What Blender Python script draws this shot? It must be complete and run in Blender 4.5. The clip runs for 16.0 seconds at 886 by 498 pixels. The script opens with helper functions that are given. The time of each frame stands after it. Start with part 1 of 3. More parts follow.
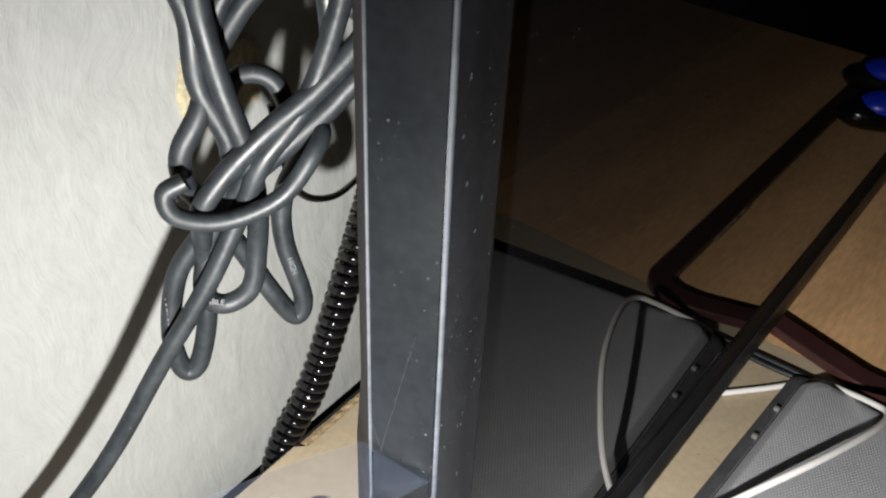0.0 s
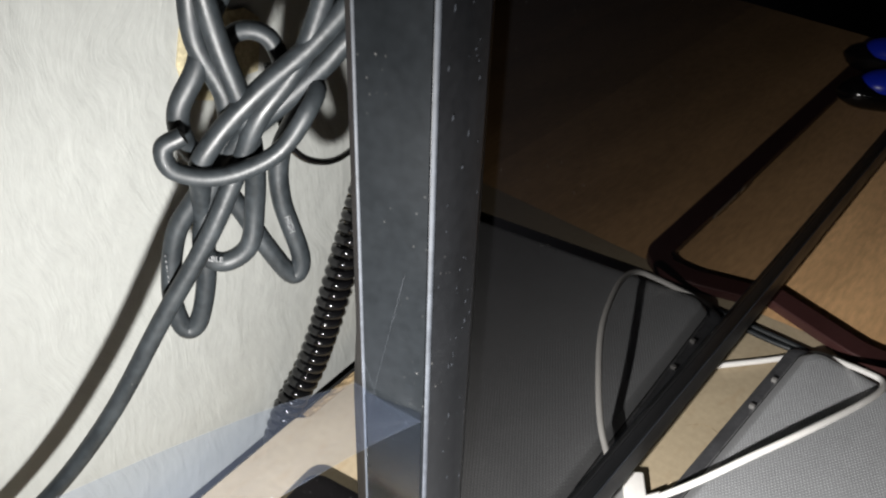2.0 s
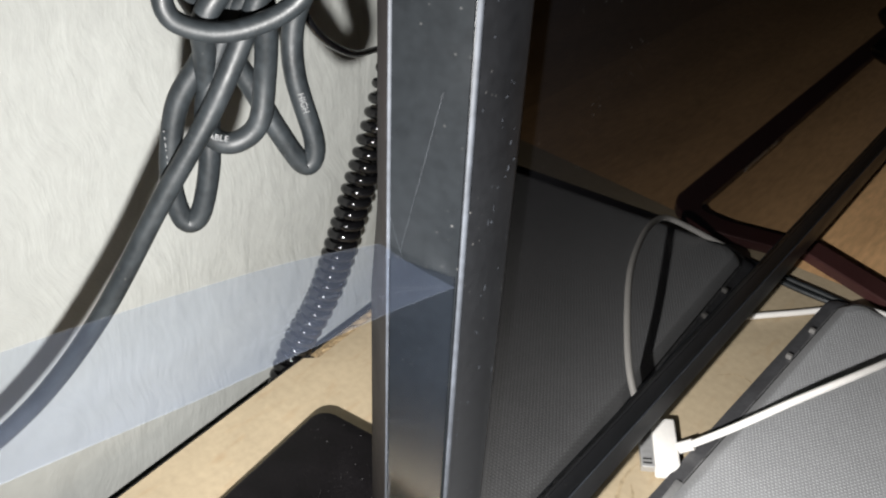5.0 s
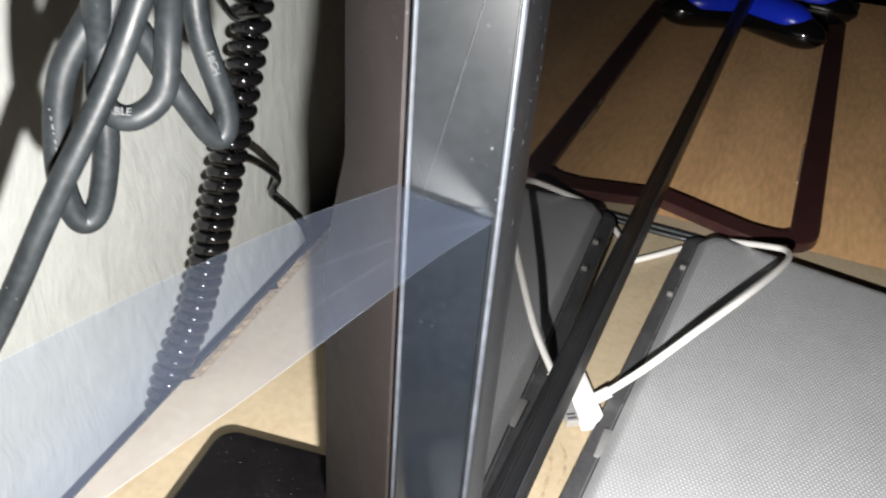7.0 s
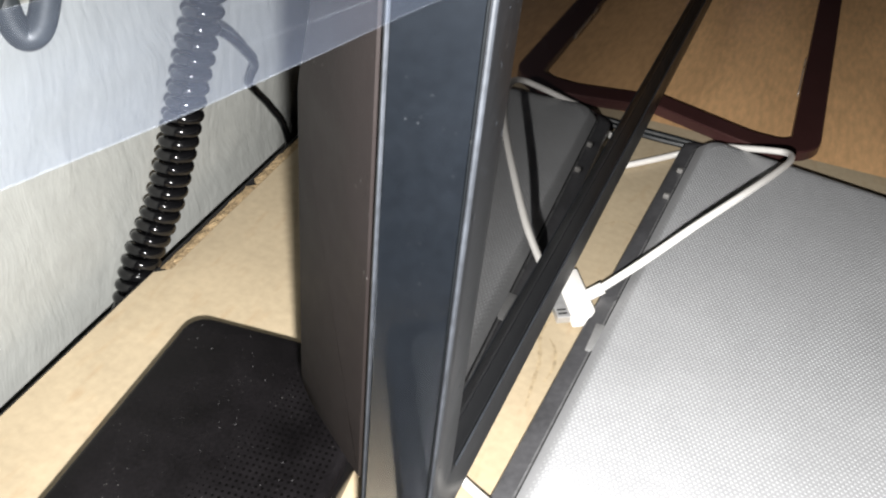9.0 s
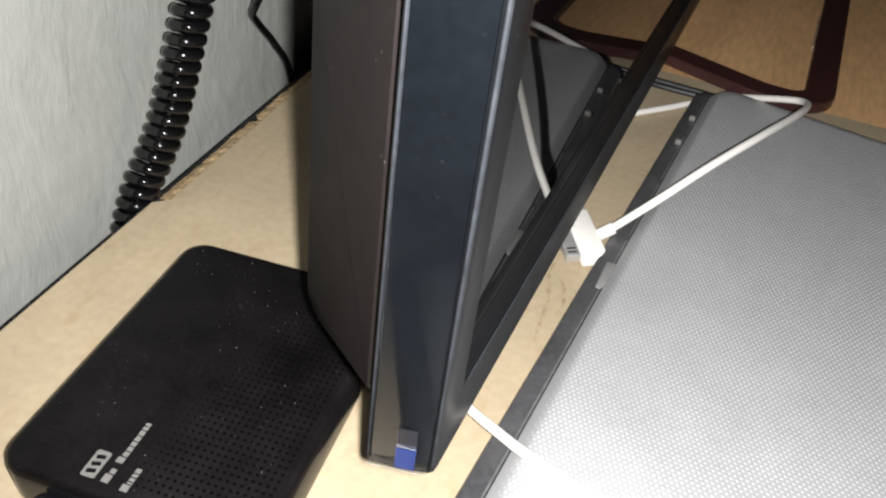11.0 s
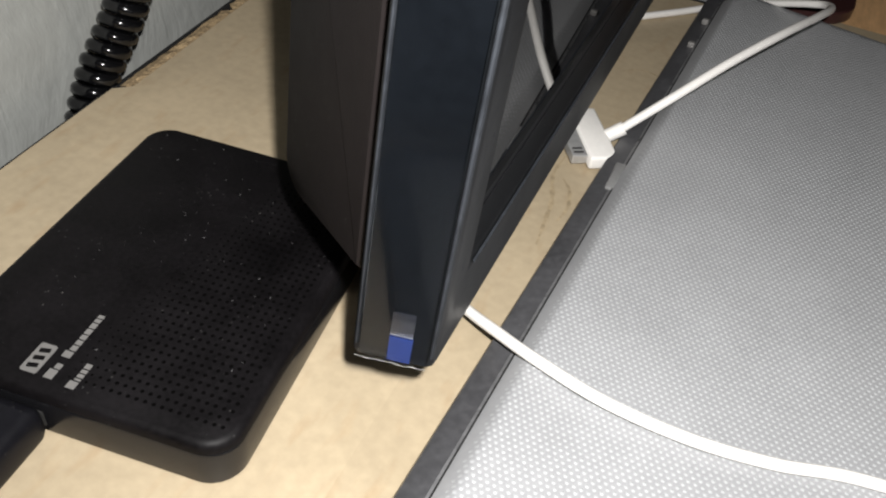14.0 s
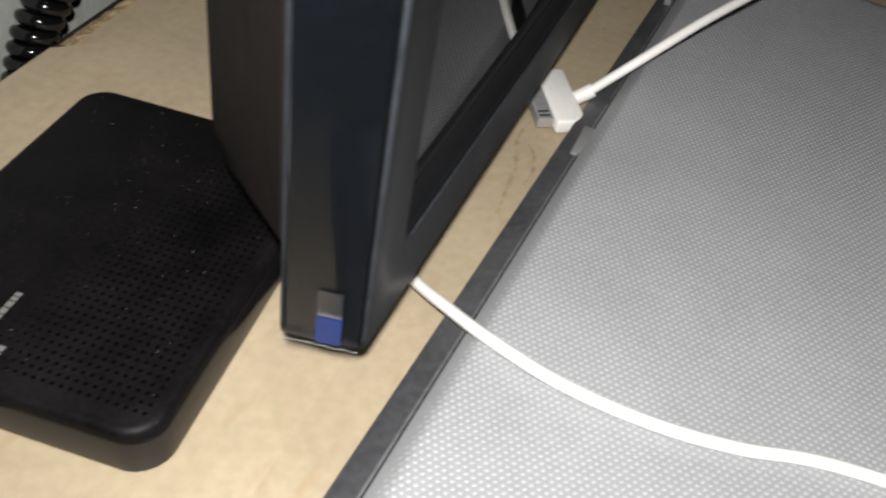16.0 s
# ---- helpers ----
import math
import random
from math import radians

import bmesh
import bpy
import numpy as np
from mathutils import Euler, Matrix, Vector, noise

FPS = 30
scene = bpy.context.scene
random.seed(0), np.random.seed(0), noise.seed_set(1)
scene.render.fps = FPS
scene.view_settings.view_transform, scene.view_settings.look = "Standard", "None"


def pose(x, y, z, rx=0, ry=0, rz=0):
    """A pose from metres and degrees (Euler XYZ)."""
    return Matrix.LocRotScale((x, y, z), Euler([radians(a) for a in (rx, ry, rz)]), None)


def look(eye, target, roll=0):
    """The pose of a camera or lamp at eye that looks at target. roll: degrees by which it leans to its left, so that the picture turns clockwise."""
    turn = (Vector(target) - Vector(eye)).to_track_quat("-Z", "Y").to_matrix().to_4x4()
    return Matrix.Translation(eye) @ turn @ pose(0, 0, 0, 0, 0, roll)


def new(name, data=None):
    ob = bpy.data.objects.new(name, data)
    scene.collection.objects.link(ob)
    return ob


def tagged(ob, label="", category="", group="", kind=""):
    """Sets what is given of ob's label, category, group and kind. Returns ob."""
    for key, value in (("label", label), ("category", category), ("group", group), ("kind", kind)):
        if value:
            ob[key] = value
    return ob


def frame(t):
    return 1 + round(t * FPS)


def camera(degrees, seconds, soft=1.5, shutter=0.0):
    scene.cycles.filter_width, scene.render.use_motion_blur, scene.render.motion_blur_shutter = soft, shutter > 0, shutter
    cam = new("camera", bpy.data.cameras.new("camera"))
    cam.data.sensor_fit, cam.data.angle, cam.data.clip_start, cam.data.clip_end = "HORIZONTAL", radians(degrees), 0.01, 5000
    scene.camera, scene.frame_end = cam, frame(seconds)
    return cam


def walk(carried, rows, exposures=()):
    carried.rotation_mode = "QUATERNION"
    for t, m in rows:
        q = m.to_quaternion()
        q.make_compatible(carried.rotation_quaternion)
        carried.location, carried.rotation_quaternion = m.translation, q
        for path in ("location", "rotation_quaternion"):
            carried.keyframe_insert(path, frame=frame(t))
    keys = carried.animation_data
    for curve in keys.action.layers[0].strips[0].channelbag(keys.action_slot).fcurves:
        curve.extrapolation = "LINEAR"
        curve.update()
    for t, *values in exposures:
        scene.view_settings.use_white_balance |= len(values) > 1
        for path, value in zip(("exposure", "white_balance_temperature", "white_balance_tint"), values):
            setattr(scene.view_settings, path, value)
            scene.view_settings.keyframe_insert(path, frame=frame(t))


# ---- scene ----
cam = camera(56.1, 16.0, soft=2.1, shutter=0.5)
PATH = [
    (0, (0.1056, -0.0981, 0.3533), (-0.0506, 0.0975, 0.1879), 0.86),
    (0.5, (0.1110, -0.0992, 0.3573), (-0.0482, 0.0968, 0.1953), -0.05),
    (1, (0.1077, -0.1011, 0.3540), (-0.0501, 0.0953, 0.1911), 0.27),
    (1.5, (0.1159, -0.1057, 0.3538), (-0.0420, 0.0882, 0.1881), 0.05),
    (2, (0.1146, -0.1036, 0.3462), (-0.0422, 0.0897, 0.1787), 0.41),
    (2.5, (0.1090, -0.1036, 0.3428), (-0.0455, 0.0873, 0.1706), 0.91),
    (3, (0.1173, -0.1109, 0.3336), (-0.0395, 0.0777, 0.1608), 0.57),
    (5.5, (0.0955, -0.1018, 0.2994), (-0.0616, 0.0904, 0.1310), 1.69),
    (6, (0.0823, -0.1024, 0.2944), (-0.0382, 0.1165, 0.1284), 1.45),
    (6.5, (0.0751, -0.1225, 0.2881), (-0.0366, 0.1058, 0.1287), 1.13),
    (7, (0.0626, -0.1170, 0.2798), (-0.0339, 0.1132, 0.1133), 2.45),
    (7.5, (0.0610, -0.1105, 0.2724), (-0.0301, 0.1192, 0.1021), 3.27),
    (8, (0.0607, -0.1128, 0.2635), (-0.0297, 0.1148, 0.0902), 3.73),
    (8.5, (0.0631, -0.1139, 0.2527), (-0.0250, 0.1110, 0.0748), 3.93),
    (11, (0.0609, -0.1206, 0.2232), (-0.0219, 0.0993, 0.0367), 5.81),
    (11.5, (0.0604, -0.1180, 0.2137), (-0.0184, 0.1003, 0.0237), 6.52),
    (12, (0.0580, -0.1152, 0.2062), (-0.0170, 0.1022, 0.0136), 7.22),
    (12.5, (0.0560, -0.1131, 0.1988), (-0.0169, 0.1029, 0.0038), 7.75),
    (13, (0.0540, -0.1120, 0.1959), (-0.0195, 0.1033, 0.0003), 7.93),
    (13.5, (0.0541, -0.1111, 0.1907), (-0.0171, 0.1032, -0.0067), 8.27),
    (14, (0.0533, -0.1107, 0.1866), (-0.0161, 0.1026, -0.0126), 8.59),
    (14.5, (0.0519, -0.1128, 0.1824), (-0.0188, 0.0987, -0.0183), 8.83),
    (15, (0.0482, -0.1125, 0.1773), (-0.0190, 0.0984, -0.0252), 9.92),
    (15.5, (0.0486, -0.1098, 0.1737), (-0.0164, 0.1014, -0.0291), 9.99),
    (16, (0.0599, -0.0943, 0.1789), (-0.0021, 0.1128, -0.0292), 9.38),
]
EXPOSURES = [(0.0, 0.44), (3.0, 0.48), (5.5, 0.40), (6.5, 0.80), (8.5, 0.78), (11.0, 0.28), (13.0, -0.06), (14.5, -0.36), (16.0, -0.46)]
walk(cam, [(t, look(eye, target, roll)) for t, eye, target, roll in PATH], EXPOSURES)


# ---- light: the phone's own lamp, a dark room ----
world = bpy.data.worlds.new("dark_room")
world.use_nodes = True
world.node_tree.nodes["Background"].inputs[0].default_value = (0.75, 0.85, 1.0, 1)
world.node_tree.nodes["Background"].inputs[1].default_value = 0.0015
scene.world = world
lamp = bpy.data.lights.new("phone_lamp", "SPOT")
lamp.energy, lamp.color, lamp.shadow_soft_size = 8.3, (1.0, 0.98, 0.955), 0.0035
lamp.spot_size, lamp.spot_blend = radians(168), 0.85
new("phone_lamp", lamp).matrix_world = look((0.066, -0.111, 0.215), (0.030, 0.115, 0.120))


# ---- materials ----
def mat(name, color, rough=0.5, metal=0.0, vary=0.12, scale=40.0, fine=400.0, bump=0.0, bump_scale=300.0, coat=0.0, spec=0.5, dust=0.0):
    """A surface with two scales of colour variation, roughness wear, fine relief and dust."""
    m = bpy.data.materials.new(name)
    m.use_nodes = True
    nt = m.node_tree
    b = nt.nodes["Principled BSDF"]
    link = nt.links.new
    tc = nt.nodes.new("ShaderNodeTexCoord")
    n1, n2 = nt.nodes.new("ShaderNodeTexNoise"), nt.nodes.new("ShaderNodeTexNoise")
    n1.inputs["Scale"].default_value, n1.inputs["Detail"].default_value = scale, 4
    n2.inputs["Scale"].default_value, n2.inputs["Detail"].default_value = fine, 3
    for n in (n1, n2):
        link(tc.outputs["Object"], n.inputs["Vector"])
    add = nt.nodes.new("ShaderNodeMath")
    add.operation = "ADD"
    link(n1.outputs["Fac"], add.inputs[0])
    link(n2.outputs["Fac"], add.inputs[1])
    ramp = nt.nodes.new("ShaderNodeMapRange")
    ramp.inputs[1].default_value, ramp.inputs[2].default_value = 0.7, 1.3
    ramp.inputs[3].default_value, ramp.inputs[4].default_value = 1 - vary, 1 + vary
    link(add.outputs[0], ramp.inputs[0])
    mul = nt.nodes.new("ShaderNodeVectorMath")
    mul.operation = "SCALE"
    mul.inputs[0].default_value = color
    link(ramp.outputs[0], mul.inputs["Scale"])
    out = mul.outputs[0]
    if dust > 0:
        v = nt.nodes.new("ShaderNodeTexVoronoi")
        v.inputs["Scale"].default_value = 420.0
        link(tc.outputs["Object"], v.inputs["Vector"])
        dm = nt.nodes.new("ShaderNodeMapRange")
        dm.inputs[1].default_value, dm.inputs[2].default_value = 0.16, 0.04
        link(v.outputs["Distance"], dm.inputs[0])
        n3 = nt.nodes.new("ShaderNodeTexNoise")
        n3.inputs["Scale"].default_value = 60.0
        link(tc.outputs["Object"], n3.inputs["Vector"])
        pm = nt.nodes.new("ShaderNodeMapRange")
        pm.inputs[1].default_value, pm.inputs[2].default_value = 0.52, 0.75
        pm.inputs[4].default_value = dust
        link(n3.outputs["Fac"], pm.inputs[0])
        k = nt.nodes.new("ShaderNodeMath")
        k.operation = "MULTIPLY"
        link(dm.outputs[0], k.inputs[0])
        link(pm.outputs[0], k.inputs[1])
        mx = nt.nodes.new("ShaderNodeMix")
        mx.data_type = "RGBA"
        link(k.outputs[0], mx.inputs[0])
        link(out, mx.inputs[6])
        mx.inputs[7].default_value = (0.45, 0.44, 0.42, 1)
        out = mx.outputs[2]
    link(out, b.inputs["Base Color"])
    rr = nt.nodes.new("ShaderNodeMapRange")
    rr.inputs[1].default_value, rr.inputs[2].default_value = 0.3, 0.7
    rr.inputs[3].default_value, rr.inputs[4].default_value = max(0.02, rough * 0.85), min(1, rough * 1.15)
    link(n1.outputs["Fac"], rr.inputs[0])
    link(rr.outputs[0], b.inputs["Roughness"])
    b.inputs["Metallic"].default_value = metal
    b.inputs["Coat Weight"].default_value = coat
    b.inputs["Specular IOR Level"].default_value = spec
    if bump > 0:
        nb = nt.nodes.new("ShaderNodeTexNoise")
        nb.inputs["Scale"].default_value, nb.inputs["Detail"].default_value = bump_scale, 5
        link(tc.outputs["Object"], nb.inputs["Vector"])
        bn = nt.nodes.new("ShaderNodeBump")
        bn.inputs["Strength"].default_value, bn.inputs["Distance"].default_value = bump, 0.001
        link(nb.outputs["Fac"], bn.inputs["Height"])
        link(bn.outputs[0], b.inputs["Normal"])
    return m


def plaster():
    """Off-white wall paint brushed over uneven plaster: long curved strokes and small dents."""
    m = mat("brushed_plaster", (0.345, 0.354, 0.338), 0.8, vary=0.05, scale=12, fine=120)
    nt = m.node_tree
    link, b = nt.links.new, nt.nodes["Principled BSDF"]
    tc = nt.nodes["Texture Coordinate"]
    warp = nt.nodes.new("ShaderNodeTexNoise")
    warp.inputs["Scale"].default_value, warp.inputs["Detail"].default_value = 11, 2
    link(tc.outputs["Object"], warp.inputs["Vector"])
    bend = nt.nodes.new("ShaderNodeVectorMath")
    bend.operation = "MULTIPLY_ADD"
    bend.inputs[1].default_value = (0.0, 0.07, 0.03)
    link(warp.outputs["Color"], bend.inputs[0])
    link(tc.outputs["Object"], bend.inputs[2])
    mp = nt.nodes.new("ShaderNodeMapping")
    mp.inputs["Scale"].default_value = (1, 1.0, 0.22)
    mp.inputs["Rotation"].default_value = (0.35, 0, 0)
    link(bend.outputs[0], mp.inputs[0])
    a, c = nt.nodes.new("ShaderNodeTexNoise"), nt.nodes.new("ShaderNodeTexNoise")
    a.inputs["Scale"].default_value, a.inputs["Detail"].default_value, a.inputs["Roughness"].default_value = 130, 5, 0.62
    c.inputs["Scale"].default_value, c.inputs["Detail"].default_value = 34, 4
    link(mp.outputs[0], a.inputs["Vector"])
    link(tc.outputs["Object"], c.inputs["Vector"])
    s = nt.nodes.new("ShaderNodeMath")
    s.operation = "MULTIPLY_ADD"
    s.inputs[1].default_value = 2.2
    link(c.outputs["Fac"], s.inputs[0])
    link(a.outputs["Fac"], s.inputs[2])
    bn = nt.nodes.new("ShaderNodeBump")
    bn.inputs["Strength"].default_value, bn.inputs["Distance"].default_value = 0.65, 0.0012
    link(s.outputs[0], bn.inputs["Height"])
    link(bn.outputs[0], b.inputs["Normal"])
    return m


def desk_board():
    """Worn beech-coloured laminate: mottled flakes, soft grain along the desk, brown smudges."""
    m = mat("beech_laminate", (0.40, 0.326, 0.222), 0.5, vary=0.1, scale=30, fine=260, spec=0.35)
    nt = m.node_tree
    link, b = nt.links.new, nt.nodes["Principled BSDF"]
    tc = nt.nodes["Texture Coordinate"]
    old = b.inputs["Base Color"].links[0].from_socket
    mp = nt.nodes.new("ShaderNodeMapping")
    mp.inputs["Scale"].default_value = (1, 0.3, 1)
    link(tc.outputs["Object"], mp.inputs[0])
    n = nt.nodes.new("ShaderNodeTexNoise")
    n.inputs["Scale"].default_value, n.inputs["Detail"].default_value = 150, 5
    link(mp.outputs[0], n.inputs["Vector"])
    r = nt.nodes.new("ShaderNodeMapRange")
    r.inputs[1].default_value, r.inputs[2].default_value = 0.56, 0.74
    r.inputs[4].default_value = 0.4
    link(n.outputs["Fac"], r.inputs[0])
    mx = nt.nodes.new("ShaderNodeMix")
    mx.data_type = "RGBA"
    link(r.outputs[0], mx.inputs[0])
    link(old, mx.inputs[6])
    mx.inputs[7].default_value = (0.33, 0.22, 0.12, 1)
    # long boards of slightly different tone, 95 mm wide
    sp = nt.nodes.new("ShaderNodeSeparateXYZ")
    link(tc.outputs["Object"], sp.inputs[0])
    q = nt.nodes.new("ShaderNodeMath")
    q.operation = "SNAP"
    q.inputs[1].default_value = 0.095
    link(sp.outputs[0], q.inputs[0])
    wn = nt.nodes.new("ShaderNodeTexWhiteNoise")
    wn.noise_dimensions = "1D"
    link(q.outputs[0], wn.inputs["W"])
    r2 = nt.nodes.new("ShaderNodeMapRange")
    r2.inputs[3].default_value, r2.inputs[4].default_value = 0.9, 1.08
    link(wn.outputs["Value"], r2.inputs[0])
    sc = nt.nodes.new("ShaderNodeVectorMath")
    sc.operation = "SCALE"
    link(mx.outputs[2], sc.inputs[0])
    link(r2.outputs[0], sc.inputs["Scale"])
    link(sc.outputs[0], b.inputs["Base Color"])
    return m


def film_mat(name, tint, milky, rough, ior=1.35):
    """Clear protective film: mostly see-through, a little milky, with a glossy skin and scratches."""
    m = bpy.data.materials.new(name)
    m.use_nodes = True
    nt = m.node_tree
    link = nt.links.new
    nt.nodes.remove(nt.nodes["Principled BSDF"])
    tr, df, gl = (nt.nodes.new("ShaderNodeBsdf" + k) for k in ("Transparent", "Diffuse", "Glossy"))
    tr.inputs[0].default_value = (0.89, 0.91, 0.945, 1)
    df.inputs[0].default_value = (*tint, 1)
    gl.inputs["Roughness"].default_value = rough
    tl = nt.nodes.new("ShaderNodeBsdfTranslucent")
    tl.inputs[0].default_value = (*tint, 1)
    a, b, c = (nt.nodes.new("ShaderNodeMixShader") for _ in range(3))
    n = nt.nodes.new("ShaderNodeTexNoise")
    n.inputs["Scale"].default_value, n.inputs["Detail"].default_value = 90, 4
    tc = nt.nodes.new("ShaderNodeTexCoord")
    mp = nt.nodes.new("ShaderNodeMapping")
    mp.inputs["Scale"].default_value = (1, 0.15, 1)
    link(tc.outputs["Object"], mp.inputs[0])
    link(mp.outputs[0], n.inputs["Vector"])
    r = nt.nodes.new("ShaderNodeMapRange")
    r.inputs[1].default_value, r.inputs[2].default_value = 0.3, 0.7
    r.inputs[3].default_value, r.inputs[4].default_value = milky * 0.7, milky * 1.3
    link(n.outputs["Fac"], r.inputs[0])
    a.inputs[0].default_value = 0.4
    link(df.outputs[0], a.inputs[1])
    link(tl.outputs[0], a.inputs[2])
    link(r.outputs[0], b.inputs[0])
    link(tr.outputs[0], b.inputs[1])
    link(a.outputs[0], b.inputs[2])
    fr = nt.nodes.new("ShaderNodeFresnel")
    fr.inputs[0].default_value = ior
    link(fr.outputs[0], c.inputs[0])
    link(b.outputs[0], c.inputs[1])
    link(gl.outputs[0], c.inputs[2])
    link(c.outputs[0], nt.nodes["Material Output"].inputs[0])
    return m


M_WALL = plaster()
M_DESK = desk_board()
M_CHIP = mat("raw_chipboard", (0.36, 0.26, 0.145), 0.9, vary=0.6, scale=350, fine=1100, bump=0.8, bump_scale=700)
M_BLACK = mat("black_plastic", (0.005, 0.0053, 0.006), 0.38, vary=0.2, dust=0.2, spec=0.12)
M_SIDE = mat("glossy_black_side", (0.0036, 0.0042, 0.0048), 0.34, vary=0.2, dust=0.1, spec=0.05)
# lighter grey: painted edge highlights, also real dust flecks and scratches
M_EDGE = mat("edge_glint_and_dust", (0.019, 0.0215, 0.026), 0.6, spec=0.25, vary=0.3, scale=120)
M_SHELL = mat("brown_black_shell", (0.0092, 0.0072, 0.0071), 0.62, spec=0.12, vary=0.1, bump=0.15, bump_scale=1800, dust=0.3)
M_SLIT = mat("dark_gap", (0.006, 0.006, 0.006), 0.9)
M_GLASS = mat("screen_glass", (0.0012, 0.0012, 0.0014), 0.02, vary=0.1, dust=0.05)
M_GLASS.node_tree.nodes["Principled BSDF"].inputs["IOR"].default_value = 1.27
M_GLASS.node_tree.nodes["Principled BSDF"].inputs["Specular Tint"].default_value = (1.0, 0.88, 0.74, 1)   # warm coating
M_DRIVE = mat("matte_black_case", (0.0036, 0.0031, 0.0036), 0.52, vary=0.55, scale=55, fine=700, dust=0.16, spec=0.14)
M_DRIVEG = mat("glossy_black_case", (0.007, 0.007, 0.008), 0.15, vary=0.1)
M_DOT = mat("sunken_dot", (0.0011, 0.001, 0.001), 0.9, spec=0.04)
M_DUST = mat("grey_dust", (0.055, 0.054, 0.055), 0.95)
M_PRINT = mat("silver_print", (0.16, 0.155, 0.15), 0.5, vary=0.1)
M_FAINT = mat("faint_print", (0.085, 0.087, 0.09), 0.6)
M_SILVER = mat("grey_lid", (0.318, 0.322, 0.332), 0.42, metal=0.15, vary=0.06)
M_PEARL = mat("pale_dot", (0.41, 0.418, 0.43), 0.42, metal=0.1, vary=0.06)
M_RIM = mat("dark_grey_rim", (0.06, 0.06, 0.064), 0.36, vary=0.25, scale=60, dust=0.15)
M_WHITE = mat("white_cable", (0.78, 0.76, 0.73), 0.4, vary=0.04)
M_METAL = mat("plated_metal", (0.55, 0.55, 0.55), 0.3, metal=0.6)
M_CABLE = mat("grey_black_cable", (0.0105, 0.0128, 0.0145), 0.47, vary=0.35, scale=90, bump=0.10, bump_scale=420, spec=0.32, dust=0.12)
M_PLUG = mat("black_moulding", (0.006, 0.006, 0.008), 0.45, vary=0.2, spec=0.2, dust=0.1)
M_COIL = mat("glossy_black_cord", (0.004, 0.004, 0.0045), 0.13, vary=0.1)
M_FOOT = mat("brown_lacquer", (0.045, 0.018, 0.017), 0.35, vary=0.15)
M_BLUE = mat("blue_plastic", (0.01, 0.03, 0.55), 0.3, vary=0.08)
M_TAPE = mat("old_paper_tape", (0.42, 0.37, 0.24), 0.75, vary=0.25, scale=200, bump=0.4, bump_scale=500)
M_STICK = mat("blue_sticker", (0.008, 0.022, 0.11), 0.35, vary=0.1)
M_STAIN = mat("brown_stain", (0.355, 0.28, 0.178), 0.55, vary=0.25, scale=200)
M_ROOM = mat("dim_paint", (0.1, 0.085, 0.075), 0.9)
M_FILM = film_mat("peeled_film", (0.53, 0.62, 0.84), 0.0125, 0.4, 1.1)
M_FILMED = film_mat("flat_film", (0.42, 0.47, 0.56), 0.0017, 0.06, 1.2)


# ---- building helpers ----
def obj(name, bm, material, parent=None, label="", smooth=True):
    me = bpy.data.meshes.new(name)
    bmesh.ops.recalc_face_normals(bm, faces=bm.faces)
    bm.to_mesh(me)
    bm.free()
    me.materials.append(material)
    for p in me.polygons:
        p.use_smooth = smooth
    ob = new(name, me)
    if parent:
        ob.parent = parent
    if label:
        ob["label"] = label
    if smooth:
        me.set_sharp_from_angle(angle=radians(35))
    return ob


def part(name, bm, material, parent, label="", smooth=True):
    return obj(name, bm, material, parent, label, smooth)


def box(bm, lo, hi, bev=0.0, seg=2):
    vs = [bm.verts.new((x, y, z)) for x in (lo[0], hi[0]) for y in (lo[1], hi[1]) for z in (lo[2], hi[2])]
    fs = [bm.faces.new([vs[i] for i in f]) for f in ((0, 1, 3, 2), (4, 6, 7, 5), (0, 4, 5, 1), (2, 3, 7, 6), (0, 2, 6, 4), (1, 5, 7, 3))]
    if bev:
        es = {e for f in fs for e in f.edges}
        bmesh.ops.bevel(bm, geom=list(es), offset=bev, segments=seg, affect="EDGES", profile=0.5)
    return bm


def boxed(lo, hi, bev=0.0, seg=2, m=None):
    bm = box(bmesh.new(), lo, hi, bev, seg)
    if m is not None:
        bm.transform(m)
    return bm


def rounded(corners, radii, seg=6):
    """A closed outline with rounded corners."""
    out = []
    n = len(corners)
    for i, c in enumerate(corners):
        c = Vector(c)
        a, b = Vector(corners[i - 1]) - c, Vector(corners[(i + 1) % n]) - c
        r = radii[i] if isinstance(radii, (list, tuple)) else radii
        if r <= 0:
            out.append(c)
            continue
        a.normalize(), b.normalize()
        half = math.acos(max(-1, min(1, a.dot(b)))) / 2
        t = r / math.tan(half)
        p, q, mid = c + a * t, c + b * t, c + (a + b).normalized() * (r / math.sin(half))
        for k in range(seg + 1):
            s = k / seg
            d = (p - mid).lerp(q - mid, s)
            out.append(mid + d.normalized() * r)
    return out


def shrink(outline, d):
    """The outline moved inwards by d (the outline runs counter-clockwise)."""
    n, out = len(outline), []
    for i in range(n):
        e = outline[(i + 1) % n] - outline[i - 1]
        e = e.normalized()
        out.append(outline[i] + Vector((-e.y, e.x)) * d)
    return out


def slab(outline, levels):
    """A body from one outline: levels of (z, inset), closed below and above."""
    bm = bmesh.new()
    rings = []
    for z, inset in levels:
        o = shrink(outline, inset) if inset else outline
        rings.append([bm.verts.new((p.x, p.y, z)) for p in o])
    n = len(outline)
    for a, b in zip(rings, rings[1:]):
        for i in range(n):
            bm.faces.new((a[i], a[(i + 1) % n], b[(i + 1) % n], b[i]))
    bm.faces.new(rings[0][::-1])
    bm.faces.new(rings[-1])
    return bm


